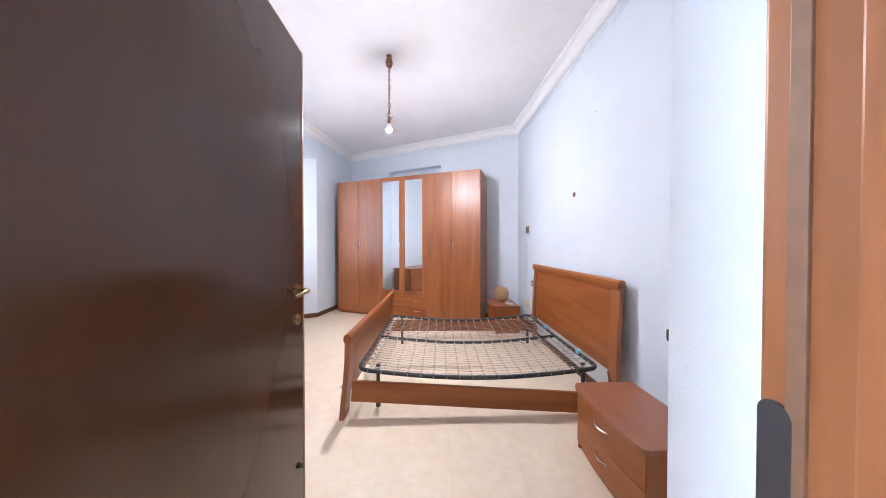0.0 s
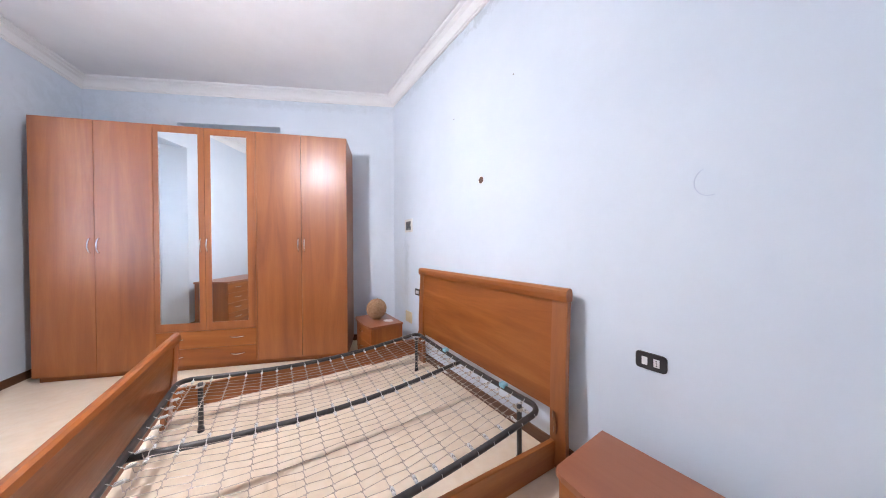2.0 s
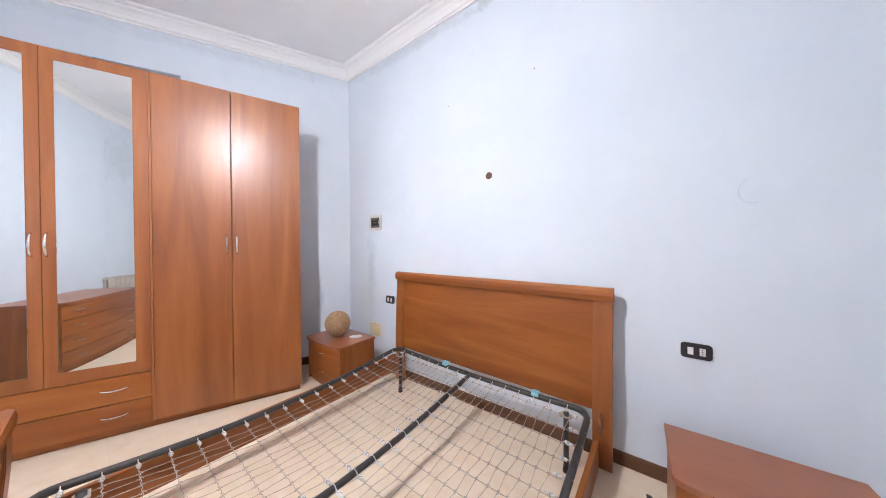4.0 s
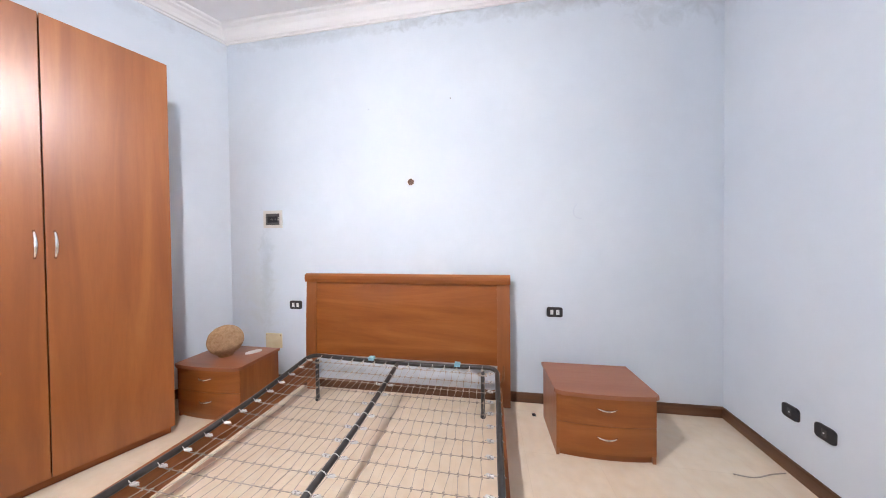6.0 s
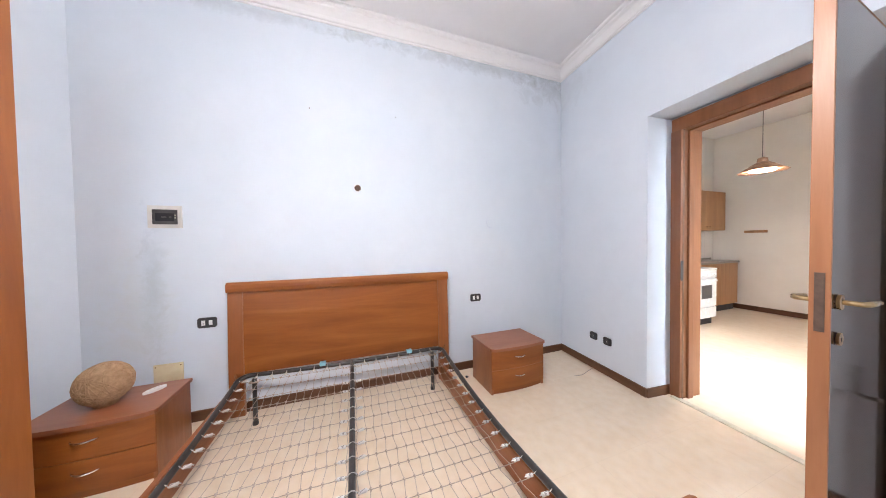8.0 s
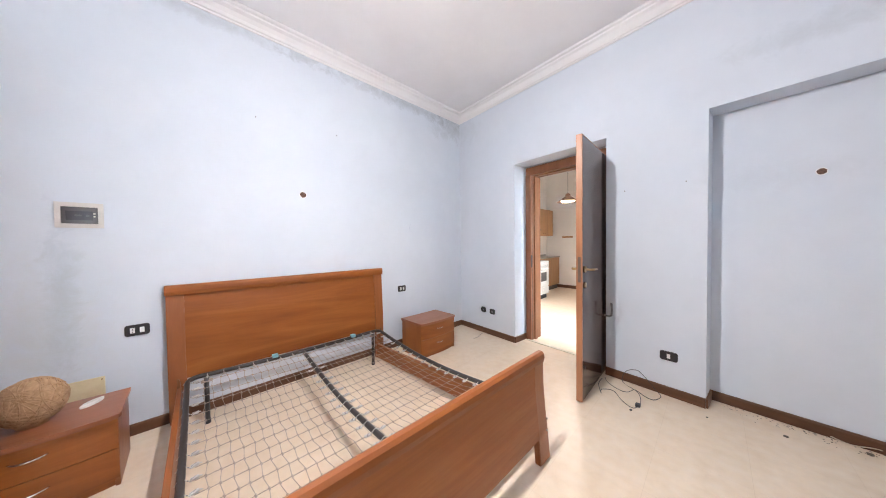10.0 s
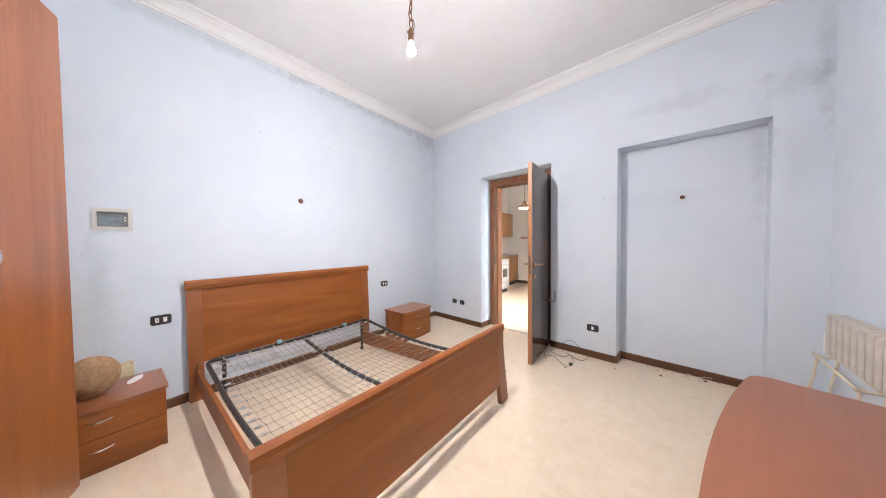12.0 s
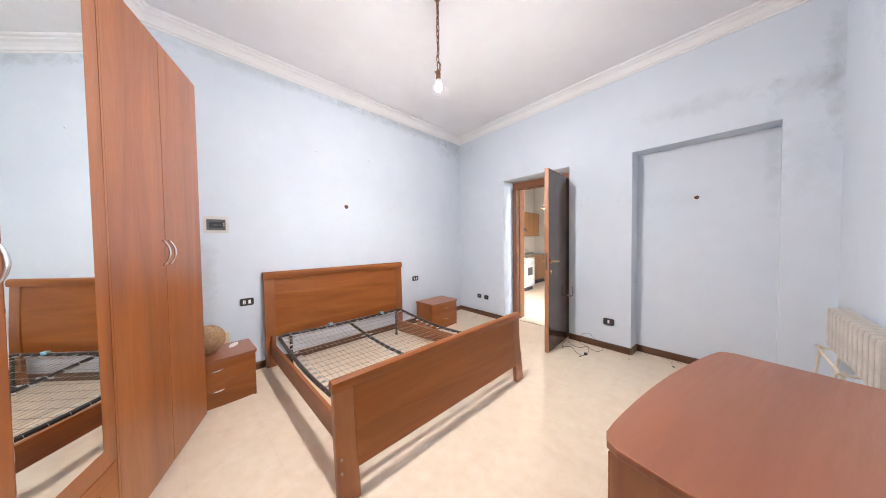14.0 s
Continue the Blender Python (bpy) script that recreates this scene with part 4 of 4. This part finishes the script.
def wall_hole(ax, x, z, r, y=0.0):
    t = thing("wall_hole", ax @ pose(x, y, z), "round cable hole knocked into the plaster", "hole", "cable holes in the walls")
    ring = [(r * (1 + 0.12 * math.sin(k * 2.3)) * math.cos(2 * math.pi * k / 20), 0.0, r * (1 + 0.1 * math.cos(k * 3.1)) * math.sin(2 * math.pi * k / 20)) for k in range(20)]
    part("rim", tube(ring, 0.0028, 5, True), M_PLASTER, t, smooth=True)
    part("cavity", lathe([(r, 0.0006), (r * 0.98, 0.0016), (r * 0.5, 0.0012), (0.001, 0.001)], 16), M_HOLE, t, "dark rubble inside", pose(0, 0, 0, -90, 0, 0))


wall_hole(AX_E, 2.258, 1.765, 0.029)
wall_hole(AX_S, -3.245, 1.717, 0.022, -ND)


def nail(ax, x, z, y=0.0):
    t = thing("nail", ax @ pose(x, y, z), "small dark nail still in the blue wall", "nail", "nails in the walls")
    part("shank", tube([(0, -0.004, 0), (0, 0.008, 0.002)], 0.0026, 6), M_PLATE, t)
    part("head", tube([(0, 0.008, 0.002), (0, 0.0105, 0.0025)], 0.0042, 8), M_PLATE, t)


for x, z in ((1.92, 2.42), (2.62, 2.39)):
    nail(AX_E, x, z, -0.004)
for x, z in ((-2.21, 1.73), (-2.624, 1.74)):
    nail(AX_S, x, z)

t = thing("pencil_mark", AX_E @ pose(0.945, 0, 1.485), "faint blue-grey curved pencil mark on plaster", "mark")
part("stroke", tube([(0.045 * math.cos(a), 0.0006, 0.055 * math.sin(a)) for a in [radians(-110 + 11 * k) for k in range(17)]], 0.0016, 5), material("faint_pencil", (0.52, 0.57, 0.68), 0.8), t)
t = thing("wall_hook", AX_S @ pose(-2.085, 0, 0.63), "grey hook-shaped cable stub on the wall", "hook")
part("stem", tube([(0.03, 0.008, -0.06), (0.0, 0.012, -0.062), (-0.022, 0.012, -0.05), (-0.026, 0.012, 0.0), (-0.02, 0.010, 0.07)], 0.0085, 8), speckled("grey_cable_sheath", (0.36, 0.38, 0.42), (0.28, 0.30, 0.34), 30, 0.6), t, smooth=True)
part("wall_plate", box((0.02, 0, -0.07), (0.045, 0.010, -0.05), 0.003), M_WHITE, t)

t = thing("blank_cover", AX_E @ pose(3.562, 0, 0.385), "yellowed blank cover plate on the wall", "cover plate")
part("plate", box((-0.082, 0, -0.066), (0.082, 0.008, 0.066), 0.003), M_PAPER, t)
for x in (-0.07, 0.07):
    part("screw", tube([(x, 0.008, 0.05), (x, 0.0105, 0.05)], 0.004, 8), M_BRASS, t)


# ---- radiator and a folding stand under it ----
def radiator():
    m = AX_V @ pose(0.850, -0.022, 0.0)
    t = thing("radiator", m, "low cream enamelled column radiator on the wall", "radiator")
    n, p, z0, z1 = 12, 0.075, 0.560, 0.825
    col = bmesh.new()
    for y in (0.045, 0.105):
        box((-0.033, y - 0.018, z0 + 0.015), (0.033, y + 0.018, z1 - 0.012), 0.012, 2, col)
    box((-0.034, 0.03, z1 - 0.045), (0.034, 0.122, z1), 0.014, 2, col)
    box((-0.034, 0.03, z0), (0.034, 0.122, z0 + 0.04), 0.014, 2, col)
    data = finish("section", col, M_ENAMEL)
    for i in range(n):
        part("section", data, None, t, m=Matrix.Translation((-0.05 - p * i, 0, 0)))
    part("pipe", tube([(-0.02, 0.075, z1 - 0.022), (-0.05 - p * n, 0.075, z1 - 0.022)], 0.014, 8), M_ENAMEL, t, smooth=True)
    part("pipe", tube([(-0.02, 0.075, z0 + 0.02), (-0.05 - p * n, 0.075, z0 + 0.02)], 0.014, 8), M_ENAMEL, t, smooth=True)
    part("valve", tube([(-0.012, 0.075, z1 - 0.022), (0.02, 0.075, z1 - 0.022)], [0.018, 0.014], 10), M_ENAMEL, t)
    part("valve_block", box((-0.012, 0.050, z0 - 0.005), (0.050, 0.112, z0 + 0.125), 0.008), M_WHITE, t, "white valve cover")
    for i in (1, n - 2):
        part("bracket", box((-0.06 - p * i, 0.0225, z0 + 0.05), (-0.05 - p * i, 0.04, z0 + 0.09), 0.002), M_ENAMEL, t)


radiator()


def folding_stand():
    t = thing("folding_stand", AX_V @ pose(0.50, 0.08, 0), "pale wooden folding stand pushed under the radiator", "stand")
    for y in (-0.045, 0.035):
        part("leg", tube([(0.360, y, 0.540), (0.560, y + 0.012, 0.0)], 0.0085, 8), M_STAND, t, smooth=True)
        part("leg", tube([(-0.130, y, 0.525), (-0.080, y + 0.012, 0.0)], 0.0085, 8), M_STAND, t, smooth=True)
        part("rail", tube([(0.375, y + 0.016, 0.540), (-0.150, y + 0.016, 0.522)], 0.0085, 8), M_STAND, t, smooth=True)
    part("stretcher", tube([(0.360, -0.06, 0.528), (0.360, 0.055, 0.528)], 0.008, 8), M_STAND, t, smooth=True)
    part("stretcher", tube([(-0.130, -0.06, 0.512), (-0.130, 0.055, 0.512)], 0.008, 8), M_STAND, t, smooth=True)


folding_stand()


# ---- small things ----
def wicker_lamp():
    t = thing("wicker_lamp", pose(-0.372, 3.66, 0.395), "round woven straw ball lamp on the nightstand", "table lamp")
    bm = bmesh.new()
    rnd = random.Random(5)
    r = 0.112
    body = lathe([(0.05 + 0.0, 0.006)] + [(r * math.sin(radians(a)) * 0.985, r - r * math.cos(radians(a)) * 0.985 + 0.008) for a in range(28, 180, 8)] + [(0.004, 2 * r + 0.006)], 28)
    part("core", body, M_WICKER, t, smooth=True)
    for k in range(46):
        ax = Vector((rnd.gauss(0, 1), rnd.gauss(0, 1), rnd.gauss(0, 1))).normalized()
        u = ax.orthogonal().normalized()
        v = ax.cross(u)
        h = rnd.uniform(-0.7, 0.7)
        rr = math.sqrt(1 - h * h)
        ring = []
        for i in range(22):
            a = 2 * math.pi * i / 22
            p = (ax * h + (u * math.cos(a) + v * math.sin(a)) * rr) * (r + 0.002 * rnd.random())
            ring.append((p.x, p.y, max(p.z + r + 0.008, 0.006)))
        tube(ring, 0.0030, 4, True, bm)
    tagged(part("straw", bm, M_WICKER, t, "interwoven straw strands"), kind="stuff")
    part("foot", lathe([(0.045, 0.0), (0.048, 0.004), (0.036, 0.012)], 20), M_WICKER, t)


wicker_lamp()

t = thing("remote_control", pose(-0.297, 3.487, 0.395, 0, 0, -38), "small white remote control lying on the nightstand", "remote control")
part("shell", prism([(0.056 * math.cos(a), 0.019 * math.sin(a)) for a in [2 * math.pi * k / 20 for k in range(20)]], 0.0, 0.015, 0.004), M_WHITE, t)
for x in (-0.02, 0.0, 0.02):
    part("button", tube([(x, 0, 0.015), (x, 0, 0.0165)], 0.004, 8), M_IVORY, t)


def floor_cable(name, pts, r, label, mat):
    """A loose cable lying on the floor through plan points."""
    t = thing(name, pose(pts[0][0], pts[0][1], 0), label, "cable")
    out = []
    ps = [Vector((p[0] - pts[0][0], p[1] - pts[0][1], p[2] if len(p) > 2 else r)) for p in pts]
    ps = [ps[0]] + ps + [ps[-1]]
    for i in range(1, len(ps) - 2):
        for k in range(8):
            u = k / 8
            a, b, c, d = ps[i - 1:i + 3]
            out.append(0.5 * (2 * b + (c - a) * u + (2 * a - 5 * b + 4 * c - d) * u * u + (3 * b - a - 3 * c + d) * u ** 3))
    part("cord", tube(out, r, 6), mat, t, smooth=True)
    return t


c = floor_cable("telephone_cable", [(-2.06, 0.29), (-2.106, 0.373), (-2.205, 0.44), (-2.264, 0.43), (-2.30, 0.35), (-2.379, 0.411), (-2.439, 0.418), (-2.471, 0.32), (-2.428, 0.265, 0.02), (-2.393, 0.257, 0.06), (-2.345, 0.257, 0.11), (-2.302, 0.258, 0.14), (-2.234, 0.262, 0.12), (-2.197, 0.268, 0.06), (-2.20, 0.275), (-2.275, 0.337), (-2.32, 0.37), (-2.359, 0.468), (-2.369, 0.59), (-2.335, 0.66), (-2.254, 0.597), (-2.171, 0.49), (-2.096, 0.534), (-2.11, 0.60), (-2.05, 0.45), (-2.045, 0.31)],
                0.0026, "tangled black cable lying by the skirting", M_BLACK)
part("plug", box((-0.320, 0.295, 0.0), (-0.288, 0.332, 0.022), 0.005), M_BLACK, c)
floor_cable("cable_stub", [(-0.526, 0.358), (-0.535, 0.27), (-0.50, 0.16), (-0.48, 0.075)], 0.003, "short grey cable stub on the floor", M_STEEL)
floor_cable("wire_scrap", [(-3.30, 0.14, 0.01), (-3.36, 0.20, 0.02), (-3.44, 0.18, 0.03), (-3.50, 0.13, 0.01)], 0.003, "loose wire scrap by the skirting", M_STAND)


def crumb(x, y, r, mat, label, seed):
    rnd = random.Random(seed)
    bm = bmesh.new()
    bmesh.ops.create_icosphere(bm, subdivisions=2, radius=r)
    for v in bm.verts:
        v.co *= rnd.uniform(0.7, 1.15)
        v.co.z = max(v.co.z * 0.6 + r * 0.45, 0.0)
    t = thing("debris", pose(x, y, 0, 0, 0, 40 * seed), label, "debris", "bits of debris on the floor")
    part("bit", bm, mat, t)


crumb(-0.17, 1.315, 0.016, M_BLACK, "small black scrap on the floor", 1)
crumb(-2.337, 0.70, 0.010, M_SMOKE, "small dark crumb on the floor", 2)
crumb(-2.74, 0.42, 0.007, M_DUST, "small plaster crumb on the floor", 3)
crumb(-3.10, 0.33, 0.012, M_DUST, "plaster crumb near the skirting", 4)
crumb(-3.42, 0.22, 0.014, M_DUST, "dusty crumb near the skirting", 5)
bm = bmesh.new()
_rnd = random.Random(9)
for k in range(120):
    x = _rnd.uniform(-3.7, -2.8)
    d = abs(_rnd.gauss(0, 0.05)) + 0.012
    p = AX_S @ Vector((x * 1.005, -ND + d, 0))
    s = _rnd.uniform(0.0015, 0.005)
    vs = bmesh.ops.create_icosphere(bm, subdivisions=1, radius=s)["verts"]
    for v in vs:
        v.co = (v.co.x * _rnd.uniform(0.7, 1.5) + p.x, v.co.y + p.y, max(v.co.z * 0.5 + s * 0.4, 0))
tagged(new("dust", finish("dust", bm, M_DUST)), "plaster dust swept along the skirting", "dust", kind="stuff")

# ---- kitchen seen through the doorway ----
KX, KY, KWX = 0.62, -4.40, -2.45
structure("wall_kitchen_east", box((KX, KY - 0.2, 0), (KX + 0.2, -0.2, H)), M_CREAM, None, "cream painted kitchen wall", "wall")
structure("wall_kitchen_south", box((KWX - 1.8, KY - 0.2, 0), (KX - 0.002, KY, H)), M_CREAM, None, "cream painted kitchen wall with coat rail", "wall")
# the opening in this wall is added out of view to pass the fill lamp
structure("wall_kitchen_west", cells((KWX - 0.25, KWX), (KY + 0.002, -1.05, -0.30, 0.24), (0, 0.02, 2.15, H), lambda x, y, z: not (-1.05 < y < -0.30 and 0.02 < z < 2.15)), M_CREAM, None, "cream painted kitchen wall with an added unseen opening", "wall")
structure("wall_kitchen_north", cells((-LS - 0.5, DX0 + 0.010, DX1 - 0.012, 0.9), (-TH - 0.012, -TH - 0.001), (0, 2.245, H), lambda x, y, z: not (DX0 + 0.010 < x < DX1 - 0.012 and z < 2.245)), M_CREAM, AX_S, "cream painted kitchen side of the wall", "wall")
# added unseen wall that closes the view behind the fill lamp
structure("wall_outside", box((-4.6, -1.9, 0), (-4.5, 0.3, H)), M_CREAM, None, "added unseen pale wall beyond the kitchen opening", "wall")
for a, b in (((-3.2, KY, 0), (-0.0, KY + 0.013, 0.085)), ((0.0, KY, 0), (KX, KY + 0.013, 0.085))):
    structure("baseboard", box(a, b, 0.003), M_SKIRT, None, "dark brown kitchen skirting board", "baseboard")
structure("baseboard", box((KX - 0.013, KY + 0.014, 0), (KX, -4.31, 0.085), 0.003), M_SKIRT, None, "dark brown kitchen skirting board", "baseboard")

# added glazed door, never in view, in front of the fill lamp
t = thing("added_window", pose(KWX - 0.14, -0.675, 0), "added unseen white glazed kitchen door for the fill lamp", "window")
t["kind"] = "structure"
for y0, y1, z0, z1 in ((-0.374, -0.32, 0.021, 2.149), (0.32, 0.374, 0.021, 2.149), (-0.32, 0.32, 2.08, 2.149), (-0.32, 0.32, 0.021, 0.10)):
    part("window_frame", box((-0.03, y0, z0), (0.03, y1, z1), 0.004), M_WHITEWOOD, t)
p = part("pane", box((-0.003, -0.32, 0.10), (0.003, 0.32, 2.08)), M_GLASS, t)
p.visible_shadow = False
# added fill lamp that brightens the kitchen floor near the doorway
area_lamp("daylight_kitchen", look((-3.3, -0.30, 1.55), (-1.3, -0.75, 0.3)), 0.7, 1.5, KITCHEN_FILL, (0.78, 0.89, 1.0))


def stove():
    t = thing("gas_stove", pose(-0.12, -2.88, 0), "white enamel gas stove with an oven door", "stove")
    part("body", box((0.02, 0.0, 0.10), (0.56, 0.52, 0.82), 0.008), M_STOVE, t)
    part("plinth", box((0.05, 0.02, 0.0), (0.54, 0.50, 0.10), 0.003), M_BLACK, t, "dark recessed plinth")
    part("hob", box((0.0, -0.004, 0.82), (0.56, 0.524, 0.845), 0.006), M_STOVE, t)
    part("lid", box((0.545, 0.0, 0.846), (0.56, 0.52, 1.00), 0.004), M_STOVE, t)
    d = part("oven_door", box((0.0, 0.01, 0.28), (0.018, 0.51, 0.69), 0.006), M_STOVE, t)
    part("oven_window", box((-0.003, 0.13, 0.40), (-0.0005, 0.39, 0.60), 0.001), M_SMOKE, d, "dark oven window")
    part("handle", tube([(-0.03, 0.06, 0.665), (-0.03, 0.46, 0.665)], 0.009, 8), M_STOVE, d, smooth=True)
    part("warming_drawer", box((0.0, 0.01, 0.11), (0.018, 0.51, 0.265), 0.005), M_STOVE, t)
    pn = part("control_panel", box((0.0, 0.01, 0.70), (0.018, 0.51, 0.815), 0.004), M_STOVE, t)
    for k in range(5):
        part("knob", tube([(0.0, 0.08 + 0.09 * k, 0.757), (-0.022, 0.08 + 0.09 * k, 0.757)], [0.017, 0.014], 12), M_WHITE, pn)
    for x, y in ((0.16, 0.14), (0.40, 0.14), (0.16, 0.38), (0.40, 0.38)):
        part("burner", lathe([(0.035, 0.845), (0.038, 0.852), (0.02, 0.86)], 14), M_BLACK, t, m=Matrix.Translation((x, y, 0)))


stove()


def cabinet(name, m, w, d, h, z0, doors, label, plinth=0.0):
    """A kitchen unit: width along y, front towards minus x."""
    t = thing(name, m, label, "kitchen cabinet", "honey-brown kitchen units")
    part("body", box((0.018, 0, z0 + plinth), (d, w, z0 + h), 0.002), M_KWOOD, t)
    if plinth:
        part("plinth", box((0.05, 0.01, 0), (d, w - 0.01, plinth), 0.002), M_BLACK, t)
    for i in range(doors):
        a, b = w * i / doors + 0.002, w * (i + 1) / doors - 0.002
        dr = part("door", box((0, a, z0 + plinth + 0.002), (0.018, b, z0 + h - 0.002), 0.003), M_KWOOD, t)
        part("knob", lathe([(0.006, 0), (0.008, 0.012), (0.012, 0.02), (0.004, 0.025)], 10), M_COPPER, dr,
             m=pose(0, b - 0.04 if i % 2 == 0 else a + 0.04, z0 + plinth + 0.06 if z0 > 1 else z0 + h - 0.08, 0, -90, 0))


cabinet("base_cabinet", pose(0.22, -4.30, 0), 1.38, 0.39, 0.85, 0.0, 2, "honey-brown kitchen base unit under the worktop", 0.12)
cabinet("wall_cabinet", pose(0.25, -3.96, 0), 1.06, 0.36, 0.67, 1.43, 2, "honey-brown kitchen wall unit beside the hood")
cabinet("wall_cabinet", pose(0.25, -2.27, 0), 0.60, 0.36, 0.67, 1.43, 2, "honey-brown kitchen wall unit nearer the door")
cabinet("wall_cabinet", pose(0.25, -2.895, 0), 0.62, 0.36, 0.45, 1.65, 1, "short honey-brown unit above the hood")
t = thing("range_hood", pose(0.12, -2.885, 1.545), "dark slim range hood above the stove", "range hood")
part("shell", box((0.0, 0.0, 0.0), (0.49, 0.60, 0.095), 0.012), M_BLACK, t)
part("visor", box((-0.06, 0.02, 0.0), (0.0, 0.58, 0.03), 0.006), M_SMOKE, t)
t = thing("worktop", pose(0.20, -4.31, 0.85), "grey kitchen worktop with an inset sink", "worktop")
part("slab", box((0, 0, 0.001), (0.415, 1.41, 0.035), 0.004), M_COUNTER, t)
part("upstand", box((0.40, 0, 0.036), (0.414, 1.41, 0.07), 0.002), M_COUNTER, t)
t = thing("sink_tap", pose(0.55, -3.45, 0.886), "chrome kitchen mixer tap with a swan spout", "tap")
part("base", lathe([(0.028, 0), (0.026, 0.03), (0.016, 0.045)], 14), M_CHROME, t, smooth=True)
part("spout", tube([(0, 0, 0.03), (-0.02, 0, 0.14), (-0.10, 0.0, 0.17), (-0.20, 0, 0.12)], 0.009, 8), M_CHROME, t, smooth=True)
part("lever", tube([(0, 0, 0.045), (0.01, -0.06, 0.09)], 0.007, 8), M_CHROME, t, smooth=True)
t = thing("sink", pose(0.22, -3.70, 0.886), "stainless steel sink set into the worktop", "sink")
part("rim", cells((0, 0.03, 0.33, 0.36), (0, 0.03, 0.42, 0.45), (0, 0.006), lambda x, y, z: not (0.03 < x < 0.33 and 0.03 < y < 0.42)), M_STEEL, t)
part("basin", box((0.031, 0.031, 0.0005), (0.329, 0.419, 0.002)), M_STEEL, t)
t = thing("coat_rail", pose(0.037, KY, 1.40), "short wooden coat rail on the kitchen wall", "coat rail")
part("board", box((-0.14, 0, -0.022), (0.14, 0.016, 0.022), 0.004), M_KWOOD, t)
for x in (-0.09, -0.03, 0.03, 0.09):
    part("peg", tube([(x, 0.016, 0.0), (x, 0.05, 0.008)], [0.006, 0.008], 8), M_KWOOD, t)


def kitchen_lamp(x, y):
    t = thing("kitchen_pendant", pose(x, y, H), "copper-edged saucer pendant lamp, switched on", "pendant lamp")
    part("canopy", lathe([(0.045, -0.001), (0.04, -0.03), (0.008, -0.04)], 18), M_COPPER, t, smooth=True)
    part("cord", tube([(0, 0, -0.03), (0, 0, -1.14)], 0.003, 6), M_SMOKE, t)
    part("cap", lathe([(0.012, -1.12), (0.035, -1.13), (0.04, -1.17), (0.03, -1.18)], 18), M_COPPER, t, smooth=True)
    part("shade", lathe([(0.035, -1.165), (0.075, -1.19), (0.12, -1.225), (0.175, -1.262), (0.172, -1.264), (0.117, -1.230), (0.072, -1.196), (0.03, -1.172)], 32), M_COPPER, t, "ribbed copper-coloured saucer shade", smooth=True)
    part("bulb", lathe([(0.02, -1.18), (0.040, -1.20), (0.075, -1.228), (0.096, -1.250), (0.09, -1.256), (0.004, -1.262)], 24), M_KBULB, t, "glowing diffuser", smooth=True)


kitchen_lamp(-1.02, -1.60)
